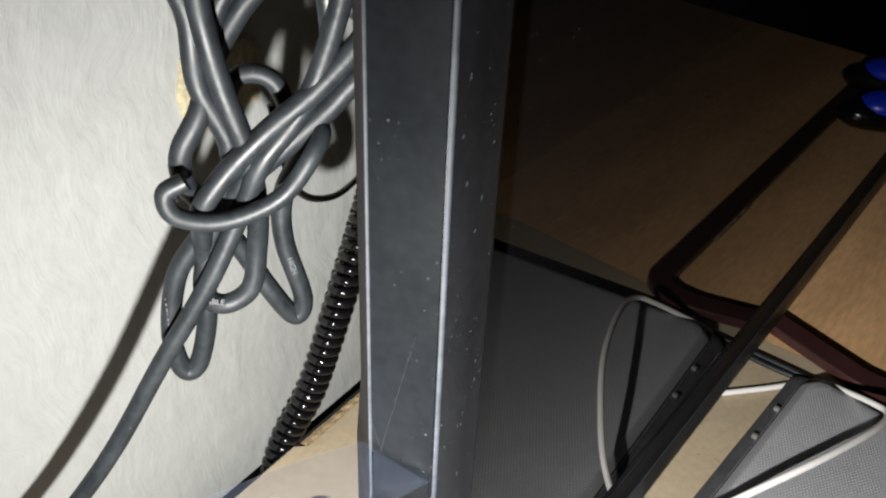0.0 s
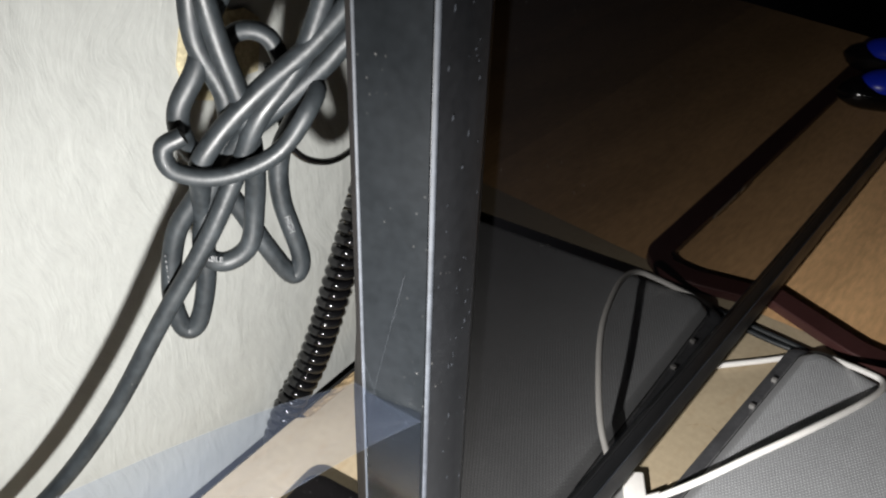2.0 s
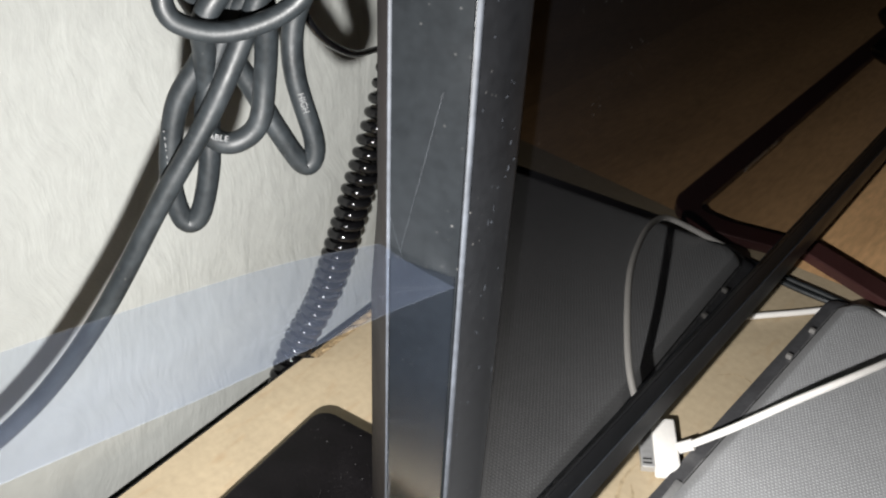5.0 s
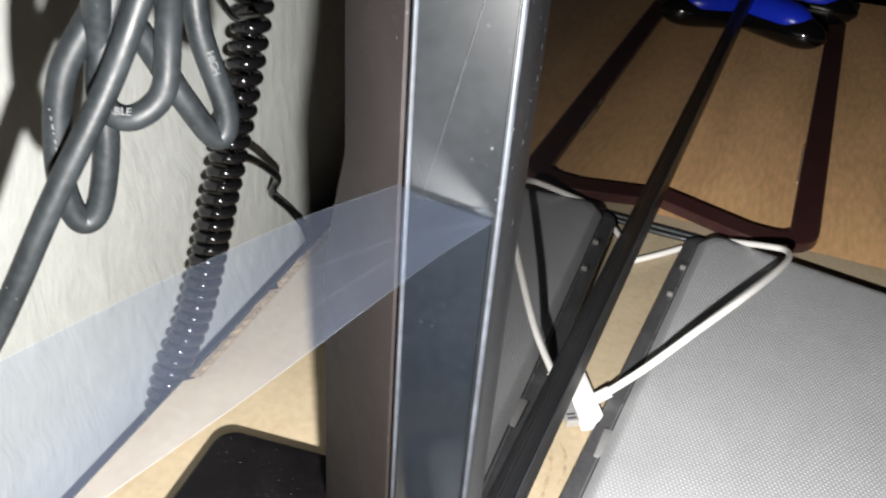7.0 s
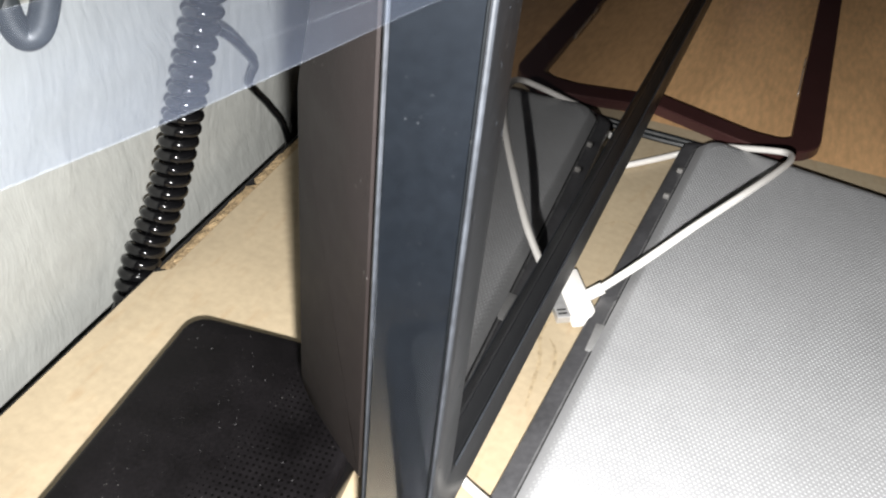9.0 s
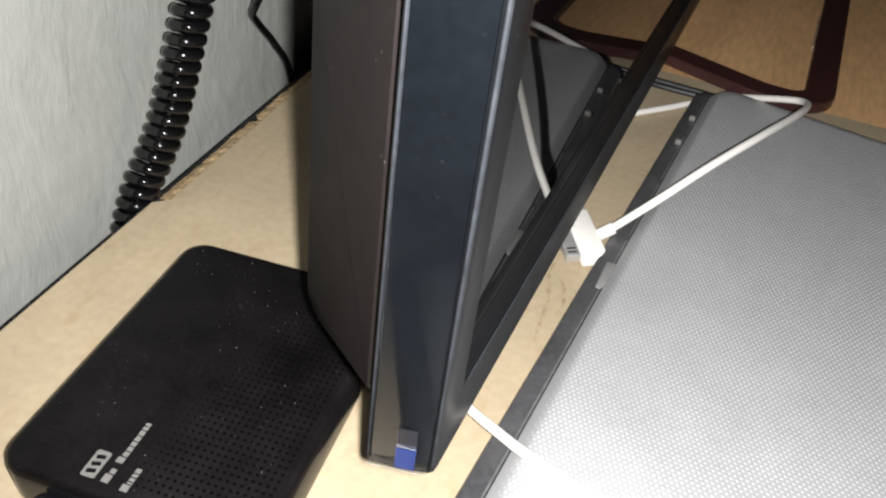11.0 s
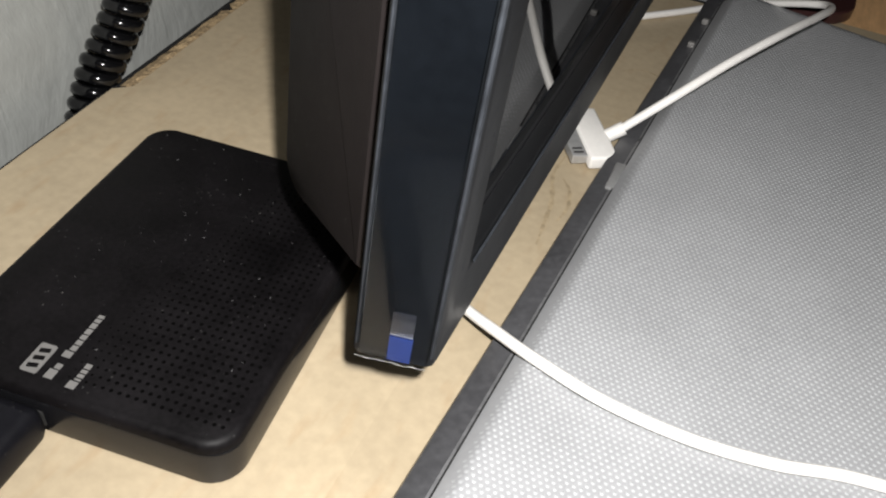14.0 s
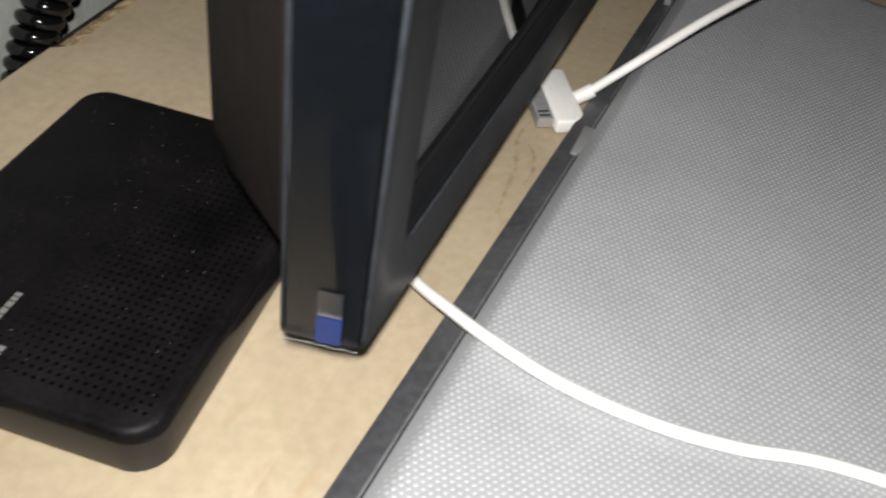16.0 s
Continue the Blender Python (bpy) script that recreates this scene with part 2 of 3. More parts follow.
def spline(pts, per=8):
    """A smooth line through the points."""
    pts = [Vector(p) for p in pts]
    p = [pts[0] * 2 - pts[1], *pts, pts[-1] * 2 - pts[-2]]
    out = []
    for i in range(1, len(p) - 2):
        for k in range(per):
            t = k / per
            a, b, c, d = p[i - 1:i + 3]
            out.append(0.5 * (2 * b + (c - a) * t + (2 * a - 5 * b + 4 * c - d) * t * t + (3 * b - a - 3 * c + d) * t ** 3))
    out.append(pts[-1])
    return out


def tube(path, radius, sides=10, bm=None, flat=1.0):
    """A round cord along a path; flat squeezes it in height."""
    bm = bm or bmesh.new()
    n = len(path)
    rings, up = [], None
    for i, c in enumerate(path):
        d = (path[min(i + 1, n - 1)] - path[max(i - 1, 0)]).normalized()
        if up is None:
            up = d.orthogonal().normalized()
        up = (up - d * up.dot(d)).normalized()
        side = d.cross(up)
        r = radius(i / (n - 1)) if callable(radius) else radius
        rings.append([bm.verts.new(c + (up * math.cos(a) + side * math.sin(a)) * r) for a in (2 * math.pi * k / sides for k in range(sides))])
    for a, b in zip(rings, rings[1:]):
        for k in range(sides):
            bm.faces.new((a[k], a[(k + 1) % sides], b[(k + 1) % sides], b[k]))
    bm.faces.new(rings[0][::-1])
    bm.faces.new(rings[-1])
    return bm


def thing(name, label, category, group="", at=(0, 0, 0)):
    ob = new(name)
    ob.empty_display_size = 0.01
    ob.location = at
    return tagged(ob, label, category, group)


# ---- setting: wall, desk, dark room ----
SLOPE = -0.065                      # the desk's back edge and the wall run this much towards -x per metre of y
edge_x = lambda y: -0.1575 + SLOPE * y
wall_x = lambda y: edge_x(y) - 0.019


def prism(points, z0, z1):
    bm = bmesh.new()
    lo, hi = ([bm.verts.new((x, y, z)) for x, y in points] for z in (z0, z1))
    n = len(points)
    bm.faces.new(lo[::-1])
    bm.faces.new(hi)
    for i in range(n):
        bm.faces.new((lo[i], lo[(i + 1) % n], hi[(i + 1) % n], hi[i]))
    return bm


def structure(name, bm, material, label, category):
    return tagged(obj(name, bm, material, smooth=False), label, category, kind="structure")


DESK_END, FRONT, RIGHT = 0.96, -0.42, 0.62
structure("wall_left", prism([(wall_x(-1.2), -1.2), (wall_x(2.0), 2.0), (wall_x(2.0) - 0.12, 2.0), (wall_x(-1.2) - 0.12, -1.2)], -0.74, 1.8), M_WALL, "off-white plaster wall with brushed uneven paint", "wall")
structure("floor", prism([(wall_x(-1.2), -1.2), (1.6, -1.2), (1.6, 2.0), (wall_x(2.0), 2.0)], -0.80, -0.74), M_ROOM, "dark floor under the desk", "floor")
structure("ceiling", prism([(wall_x(-1.2), -1.2), (1.6, -1.2), (1.6, 2.0), (wall_x(2.0), 2.0)], 1.8, 1.9), M_ROOM, "dim ceiling of the dark room", "ceiling")
structure("wall_right", prism([(1.6, -1.2), (1.7, -1.2), (1.7, 2.0), (1.6, 2.0)], -0.74, 1.8), M_ROOM, "dim wall of the dark room", "wall")
structure("wall_front", prism([(wall_x(-1.2), -1.3), (1.6, -1.3), (1.6, -1.2), (wall_x(-1.2), -1.2)], -0.74, 1.8), M_ROOM, "dim wall of the dark room", "wall")
structure("wall_end", prism([(wall_x(2.0), 2.0), (1.6, 2.0), (1.6, 2.1), (wall_x(2.0), 2.1)], -0.74, 1.8), M_ROOM, "dim wall of the dark room", "wall")

desk = thing("desk", "beech-coloured laminate desk with a chipped raw chipboard back edge", "desk", at=(0, 0, -0.74))
part("desktop", prism([(edge_x(FRONT), FRONT), (RIGHT, FRONT), (RIGHT, 0.372), (edge_x(0.372) + 0.0062, 0.372), (edge_x(0.114) + 0.0062, 0.114), (edge_x(0.108), 0.108)], -0.022, 0.0), M_DESK, desk, smooth=False).location.z = 0.74
M_VENEER = mat("brown_veneer", (0.67, 0.405, 0.20), 0.45, vary=0.2, scale=25, fine=300, spec=0.4)
vn = M_VENEER.node_tree
grain_map = vn.nodes.new("ShaderNodeMapping")
grain_map.inputs["Scale"].default_value = (1, 0.22, 1)
vn.links.new(vn.nodes["Texture Coordinate"].outputs["Object"], grain_map.inputs[0])
for node in [n for n in vn.nodes if n.type == "TEX_NOISE"]:
    vn.links.new(grain_map.outputs[0], node.inputs["Vector"])
info = vn.nodes.new("ShaderNodeObjectInfo")
tone = vn.nodes.new("ShaderNodeMapRange")
tone.inputs[3].default_value, tone.inputs[4].default_value = 0.86, 1.12
vn.links.new(info.outputs["Random"], tone.inputs[0])
shade = vn.nodes.new("ShaderNodeVectorMath")
shade.operation = "SCALE"
vb = vn.nodes["Principled BSDF"]
vn.links.new(vb.inputs["Base Color"].links[0].from_socket, shade.inputs[0])
vn.links.new(tone.outputs[0], shade.inputs["Scale"])
vn.links.new(shade.outputs[0], vb.inputs["Base Color"])
x0 = edge_x(0.6) - 0.006
while x0 < RIGHT - 0.01:
    x1 = min(x0 + 0.116, RIGHT)
    part("plank", boxed((x0, 0.3722, -0.022), (x1 - 0.00005, DESK_END, -0.0001), 0.0), M_VENEER, desk, smooth=False).location.z = 0.74
    x0 = x1
# the raw strip where the laminate has broken away, with a bite out of it
strip = bmesh.new()
rng = random.Random(4)
ys = [0.113 + 0.004 * i for i in range(110)]
rows = []
for y in ys:
    bite = 0.0042 if 0.190 < y < 0.1965 else 0.0
    xo = edge_x(y) + rng.uniform(-0.0004, 0.0004) + bite
    xi = edge_x(y) + 0.0057
    rows.append([strip.verts.new(v) for v in ((xo, y, -0.02), (xo, y, -0.0012 + rng.uniform(-0.0004, 0.0003)), ((xo + xi) / 2, y, -0.0006 + rng.uniform(-0.0005, 0.0004)), (xi, y, -0.0008), (xi, y, -0.02))])
for a, b in zip(rows, rows[1:]):
    for k in range(4):
        strip.faces.new((a[k], a[k + 1], b[k + 1], b[k]))
part("chipboard_edge", strip, M_CHIP, desk, "crumbly raw chipboard edge", smooth=False).location.z = 0.74
for sx, sy in ((-0.1, -0.36), (0.56, -0.36), (-0.1, 0.9), (0.56, 0.9)):
    part("leg", boxed((sx - 0.025, sy - 0.025, 0), (sx + 0.025, sy + 0.025, 0.718), 0.002), M_ROOM, desk)
# added black strip: stands for the desk edge's shadow line against the wall
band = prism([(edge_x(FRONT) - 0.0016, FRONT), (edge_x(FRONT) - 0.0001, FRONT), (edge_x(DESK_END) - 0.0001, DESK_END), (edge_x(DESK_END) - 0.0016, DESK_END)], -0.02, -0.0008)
part("edge_shade_strip", band, M_SLIT, desk, "added black strip for the shadow line along the back edge", smooth=False).location.z = 0.74
# faint brown stain rings and a pale scuff on the laminate beside the plug
for points, wide in (([(0.0155, 0.108), (0.0140, 0.122), (0.0125, 0.135), (0.0080, 0.150), (0.0085, 0.165)], 0.0011), ([(0.0120, 0.150), (0.0165, 0.144), (0.0190, 0.134), (0.0180, 0.124)], 0.0009), ([(0.010, 0.245), (0.018, 0.252), (0.027, 0.251), (0.032, 0.243)], 0.0006)):
    line = spline([(x, y, 0.0) for x, y in points], 6)
    bm = bmesh.new()
    sides = []
    for i, p in enumerate(line):
        d = (line[min(i + 1, len(line) - 1)] - line[max(i - 1, 0)]).normalized()
        w = wide * (0.35 + 0.65 * math.sin(math.pi * i / (len(line) - 1))) * (0.75 + 0.25 * math.sin(i * 1.9))
        sides.append([bm.verts.new((p.x + k * d.y * w, p.y - k * d.x * w, 0.00012)) for k in (-1, 1)])
    for p, q in zip(sides, sides[1:]):
        bm.faces.new((p[0], p[1], q[1], q[0]))
    part("stain", bm, M_STAIN, desk, "faint brown stain").location.z = 0.74

# ---- the flat screen, edge on ----
LEAN = radians(1.94)                # the screen leans a little towards its front
Z0, LENGTH, HIGH = 0.0445, 0.74, 0.44
screen = thing("monitor", "black flat-screen monitor with a glossy screen on a loop foot", "monitor")
house_m = Matrix.Translation((0, 0, Z0)) @ Matrix.Rotation(LEAN, 4, "Y")
SKEW = Matrix.Identity(4)
SKEW[1][0] = 0.25                   # the narrow side is slightly slanted
lean_m = house_m @ SKEW    # local: x out of the screen, y along it, z up


def ring_frame(profile, y0, y1, z0, z1):
    """A rectangular frame from a profile of (inset, x)."""
    bm = bmesh.new()
    rings = []
    for w, x in profile:
        rings.append([bm.verts.new((x, y, z)) for y, z in ((y0 + w, z0 + w), (y1 - w, z0 + w), (y1 - w, z1 - w), (y0 + w, z1 - w))])
    for a, b in zip(rings, rings[1:]):
        for k in range(4):
            bm.faces.new((a[k], a[(k + 1) % 4], b[(k + 1) % 4], b[k]))
    return bm


XF = 0.0177
# near corners rounded in the plane of the side: the side wall is its own body
body = ring_frame([(0.012, -0.0005), (0.0011, -0.0005), (0.0004, 0.0001), (0.0, 0.0012), (0.0, XF - 0.0016), (0.0005, XF - 0.0004), (0.0016, XF), (0.0165, XF - 0.0012), (0.0185, XF - 0.0022), (0.0225, XF - 0.0052), (0.0265, XF - 0.0056)], 0, LENGTH, 0, HIGH)
body.transform(lean_m)
bezel = part("bezel", body, M_BLACK, screen, "black plastic bezel")
glass = boxed((XF - 0.0085, 0.022, 0.022), (XF - 0.0054, LENGTH - 0.022, HIGH - 0.022), m=lean_m)
part("screen", glass, M_GLASS, screen, "glossy dark screen", smooth=False)
back = boxed((-0.0008, 0.010, 0.010), (0.003, LENGTH - 0.01, HIGH - 0.01), m=lean_m)
part("backplate", back, M_SLIT, screen)
# pale strips along both long edges of the narrow side: bevel highlights painted as colour
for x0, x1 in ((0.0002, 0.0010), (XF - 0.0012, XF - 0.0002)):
    part("edge_line", boxed((x0, -0.0004, 0.003), (x1, 0.0006, HIGH - 0.003), 0.0003, 1, m=lean_m), M_EDGE, bezel, "pale edge line, highlight painted as colour")
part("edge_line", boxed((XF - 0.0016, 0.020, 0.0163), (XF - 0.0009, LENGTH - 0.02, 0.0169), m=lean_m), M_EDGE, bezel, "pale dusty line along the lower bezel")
part("edge_line", boxed((XF - 0.0056, 0.0225, 0.0221), (XF - 0.0049, LENGTH - 0.0225, 0.0226), m=lean_m), M_DRIVEG, bezel, "glossy inner lip of the bezel")
# hairline scratches in the film on the narrow side
for (xa, za), (xb, zb) in (((0.0018, 0.170), (0.0056, 0.1580)), ((0.0030, 0.157), (0.0120, 0.200))):
    a, b = Vector((xa, -0.0011, za)), Vector((xb, -0.0011, zb))
    part("scratch", tube([lean_m @ a, lean_m @ a.lerp(b, 0.5), lean_m @ b], 0.000022, 5), M_EDGE, screen, "hairline scratch")
# dusty flecks along the front of the near bezel
rng = random.Random(21)
flecks = bmesh.new()
for k in range(90):
    y, z = rng.uniform(0.0015, 0.016), rng.uniform(0.01, 0.30)
    w, h = rng.uniform(0.0001, 0.0004), rng.uniform(0.0001, 0.0011) * rng.random()
    x = XF + 0.00004 - 0.0012 * (y - 0.0016) / 0.0149
    flecks.faces.new([flecks.verts.new(lean_m @ Vector((x, y + a * w, z + b * (h + 0.0001)))) for a, b in ((-1, -1), (1, -0.6), (0.7, 1), (-0.8, 0.7))])
tagged(part("fleck_field", flecks, M_EDGE, bezel, "grey dusty flecks", smooth=False), kind="stuff")
# back housing, set in from the side, with a rounded lower corner
hous = bmesh.new()
prof = rounded([Vector((-0.0035, 0.0175)), Vector((-0.0035, 0.40)), Vector((-0.027, 0.40)), Vector((-0.027, 0.150)), Vector((-0.0385, 0.112)), Vector((-0.0400, 0.0072))], [0.001, 0.004, 0.008, 0.02, 0.02, 0.007], 6)
a = [hous.verts.new((p.x, 0.0185, p.y)) for p in shrink(prof, 0.0012)]
b = [hous.verts.new((p.x, 0.0197, p.y)) for p in prof]
c = [hous.verts.new((p.x, LENGTH - 0.0197, p.y)) for p in prof]
d = [hous.verts.new((p.x, LENGTH - 0.0185, p.y)) for p in shrink(prof, 0.0012)]
for r0, r1 in ((a, b), (b, c), (c, d)):
    for k in range(len(prof)):
        hous.faces.new((r0[k], r0[(k + 1) % len(prof)], r1[(k + 1) % len(prof)], r1[k]))
hous.faces.new(a)
hous.faces.new(d[::-1])
hs = Matrix.Identity(4)
hs[1][0], hs[1][3] = -0.80, -0.015   # its near face slants back
hous.transform(house_m @ hs)
part("back_housing", hous, M_SHELL, screen, "brown-black matte back housing")
# dark groove between housing and bezel
part("groove", boxed((-0.0042, 0.014, 0.016), (-0.0004, LENGTH - 0.014, HIGH - 0.03), m=lean_m), M_SLIT, screen)
# clear film still stuck to the narrow side, with the pull tab's sticker at its foot
part("side_film", boxed((0.0015, -0.0009, 0.001), (XF - 0.0017, -0.0005, 0.1598), m=lean_m), M_FILMED, screen, "clear film on the narrow side", smooth=False)
part("side_panel", boxed((0.0012, -0.0003, 0.002), (XF - 0.0014, 0.0008, HIGH - 0.002), m=lean_m), M_SIDE, screen, "glossy black narrow side", smooth=False)
rng = random.Random(8)
lip = [Vector((x, -0.0011 + rng.uniform(-0.0002, 0.0001), 0.0002 + rng.uniform(-0.0002, 0.0002))) for x in np.linspace(0.0008, XF - 0.0014, 12)]
lip_film = bmesh.new()
upper = [lip_film.verts.new(lean_m @ Vector((p.x, -0.0009, 0.0035))) for p in lip]
lower = [lip_film.verts.new(lean_m @ p) for p in lip]
for k in range(11):
    lip_film.faces.new((upper[k], upper[k + 1], lower[k + 1], lower[k]))
part("film_lip", lip_film, M_FILMED, screen, "crumpled lower end of the clear film")
part("film_lip_edge", tube([lean_m @ p for p in lip], lambda k: 0.00008 + 0.00005 * math.sin(k * 40), 6), film_mat("crumpled_edge", (0.85, 0.84, 0.8), 0.35, 0.15), screen, "pale crumpled film edge")
part("sticker", boxed((0.0078, -0.0013, 0.0012), (0.0128, -0.0010, 0.0090), m=lean_m), M_STICK, screen, "small blue pull-tab sticker", smooth=False)
part("sticker_flap", boxed((0.0078, -0.00125, 0.0092), (0.0126, -0.00095, 0.0165), m=lean_m), film_mat("faded_sticker", (0.03, 0.06, 0.2), 0.03, 0.2), screen, "faded clear part of the sticker", smooth=False)

# loop foot: flat lacquered bar laid as a rectangle
def loop_bar():
    outer = rounded([Vector((0.108, 0.358)), Vector((0.108, 0.86)), Vector((-0.15, 0.86)), Vector((-0.15, 0.43)), Vector((-0.01, 0.386)), Vector((0.066, 0.359))], [0.026, 0.026, 0.026, 0.026, 0.05, 0.05], 6)
    inner = shrink(outer, 0.0172)
    bm = bmesh.new()
    n = len(outer)
    rings = []
    for o, z in ((outer, 0.001), (outer, 0.0065), (shrink(outer, 0.0008), 0.0073), (shrink(inner, -0.0008), 0.0073), (inner, 0.0065), (inner, 0.001)):
        rings.append([bm.verts.new((p.x, p.y, z)) for p in o])
    for r0, r1 in zip(rings, rings[1:] + rings[:1]):
        for k in range(n):
            bm.faces.new((r0[k], r0[(k + 1) % n], r1[(k + 1) % n], r1[k]))
    return bm


part("foot_loop", loop_bar(), M_FOOT, screen, "dark brown lacquered loop foot")
part("foot_post", boxed((-0.075, 0.60, 0.004), (-0.045, 0.66, 0.20), 0.004), M_SHELL, screen)
part("foot_arm", boxed((-0.075, 0.60, 0.16), (-0.015, 0.66, 0.22), 0.004), M_SHELL, screen)
for py in (0.60, 0.645):
    part("foot_bridge", boxed((-0.15, py, 0.001), (-0.045, py + 0.02, 0.0065), 0.001), M_FOOT, screen)
# worn bright streak on the inner edge of the bar
part("worn_streak", boxed((0.0892, 0.452, 0.003), (0.0898, 0.512, 0.0069), 0.0002, 1), M_METAL, screen, "bright worn streak")

# ---- peeled strip of film ----
film = bmesh.new()
TOP = spline([(0.0050, -0.0012, 0.2085), (-0.0030, -0.0180, 0.2090), (-0.0100, -0.0390, 0.2095), (-0.0155, -0.0590, 0.2100), (-0.0198, -0.0790, 0.2108), (-0.0235, -0.1000, 0.2118), (-0.0290, -0.1350, 0.2135)], 8)
LOW = spline([(0.0220, 0.0028, 0.2035), (0.0172, -0.0120, 0.2030), (0.0128, -0.0320, 0.2028), (0.0088, -0.0520, 0.2030), (0.0045, -0.0720, 0.2036), (0.0005, -0.0930, 0.2046), (-0.0060, -0.1280, 0.2064)], 8)
TOP, LOW = ([p - Vector((0, 0, 0.0015)) for p in line] for line in (TOP, LOW))
grid = []
for p, q in zip(TOP, LOW):
    across = [p.lerp(q, k / 8) for k in range(9)]
    nrm = (q - p).cross(Vector((0, 0, 1))).normalized()
    grid.append([film.verts.new(v + nrm * 0.0005 * math.sin(math.pi * k / 8)) for k, v in enumerate(across)])
for a, b in zip(grid, grid[1:]):
    for k in range(8):
        film.faces.new((a[k], a[k + 1], b[k + 1], b[k]))
strip_ob = obj("protective_film", film, M_FILM)
strip_ob.visible_shadow = False   # a clear sheet
sol = strip_ob.modifiers.new("thickness", "SOLIDIFY")
sol.thickness, sol.use_rim = 0.00005, False
tagged(strip_ob, "clear bluish protective film strip peeled away from the monitor's side", "plastic film")
M_CUT = film_mat("film_edge", (0.8, 0.86, 0.95), 0.025, 0.3, 1.15)
for edge in (TOP, LOW):
    edge_ob = part("film_edge", tube(edge, 0.00003, 6), M_CUT, strip_ob, "pale cut edge")
    edge_ob.visible_shadow = False
# stretch creases that fan out from the outer end of the fold
for share, far in ((0.35, 15), (0.66, 18)):
    pts = [LOW[1].lerp(TOP[1], 0.06), TOP[7].lerp(LOW[7], 0.5 + share * 0.45), TOP[far].lerp(LOW[far], share + 0.1)]
    crease = part("crease", tube([p + Vector((0, 0, 0.0003)) for p in spline(pts, 6)], 0.000016, 5), M_CUT, strip_ob, "pale stretch crease")
    crease.visible_shadow = False

# ---- portable hard drive ----
ax = Vector((-0.0128, 0.1038)).normalized()
ay = Vector((ax.y, -ax.x))
ctr = Vector((-0.0692, 0.0293))
drive = thing("hard_drive", "dusty black portable hard drive with silver printing", "hard drive", at=(ctr.x, ctr.y, 0))
drive.rotation_euler.z = math.atan2(-ax.x, ax.y)
HL, HW, HT = 0.0565, 0.0428, 0.0170
outline = rounded([Vector((-HW, -HL)), Vector((HW, -HL)), Vector((HW, HL)), Vector((-HW, HL))], 0.0095, 7)
part("base", slab(outline, [(0.0006, 0.0016), (0.0016, 0.0004), (0.0122, 0.0002), (0.0130, 0.0006)]), M_DRIVEG, drive, "glossy black lower case")
drive_lid = part("lid", slab(outline, [(0.0131, 0.0006), (0.0137, 0.0002), (0.0156, 0.0006), (0.0165, 0.0014), (HT, 0.0026)]), M_DRIVE, drive, "matte dusty black lid")
part("port", boxed((-0.024, -HL - 0.0002, 0.0035), (-0.008, -HL + 0.002, 0.0095), 0.0006), M_SLIT, drive)
dots = bmesh.new()
for i in range(24):
    for j in range(38):
        x = HW - 0.0052 - i * 0.0023
        y = -HL + 0.0072 + j * 0.0025
        fade = (x - 0.006 + (y + HL) * 0.10 + 0.012 * math.cos((y + HL) * 28)) / 0.014   # they shrink towards the plain part
        if y > HL - 0.006 or fade < 0.12:
            continue
        r = 0.00058 * min(1, 0.35 + 0.65 * fade)
        dots.faces.new([dots.verts.new((x + r * math.cos(t), y + r * math.sin(t), HT + 0.00006)) for t in (math.pi * k / 4 for k in range(8))])
tagged(part("dot_field", dots, M_DOT, drive_lid, "rows of tiny sunken dots", smooth=False), kind="stuff")


# crumbs of dust lying on the lid, thicker in two patches
rng = random.Random(11)
specks = bmesh.new()
for k in range(230):
    if k % 3 == 0:
        x, y = rng.uniform(-HW + 0.004, HW - 0.004), rng.uniform(-HL + 0.004, HL - 0.004)
    else:
        cx, cy, sd = ((0.002, 0.026, 0.012), (0.020, -0.004, 0.014), (-0.022, 0.010, 0.010))[k % 3 if k % 2 else 0]
        x, y = rng.gauss(cx, sd), rng.gauss(cy, sd * 1.6)
    if abs(x) > HW - 0.004 or abs(y) > HL - 0.004:
        continue
    w = 0.00005 + 0.0002 * rng.random() ** 5
    turn, long = rng.uniform(0, math.pi), rng.uniform(1, 2.6)
    ux, uy = math.cos(turn), math.sin(turn)
    ring = [(-w * long, 0), (0, -w), (w * long, 0), (0, w)]
    base = [specks.verts.new((x + ux * a - uy * b, y + uy * a + ux * b, HT + 0.00003)) for a, b in ring]
    tip = specks.verts.new((x, y, HT + 0.00003 + w))
    for n in range(4):
        specks.faces.new((base[n], base[(n + 1) % 4], tip))
tagged(part("dust", specks, M_DUST, drive_lid, "grey specks of dust", smooth=False), kind="stuff")


def print_box(x, y, w, h, name="printed_mark", m=None, label=""):
    m = m or M_PRINT
    part(name, boxed((x, y, HT + 0.00003), (x + w, y + h, HT + 0.00012)), m, drive_lid, label, smooth=False)


# printed badge and two lines of unreadable small print, running along the long side
bx, by = -0.0164, -0.0516
badge = part("printed_badge", slab(rounded([Vector((bx, by)), Vector((bx + 0.0047, by)), Vector((bx + 0.0047, by + 0.0094)), Vector((bx, by + 0.0094))], 0.0007, 3), [(HT + 0.00003, 0), (HT + 0.00012, 0)]), M_PRINT, drive_lid, "silver printed badge", smooth=False)
for k in range(3):
    lean = Matrix.Translation((bx + 0.00235, by + 0.0022 + 0.0025 * k, HT + 0.00016)) @ Matrix.Rotation(radians(14), 4, "Z")
    part("badge_sign", boxed((-0.0014, -0.0007, -0.00003), (0.0014, 0.0007, 0.00003), m=lean), M_DRIVE, badge, smooth=False)
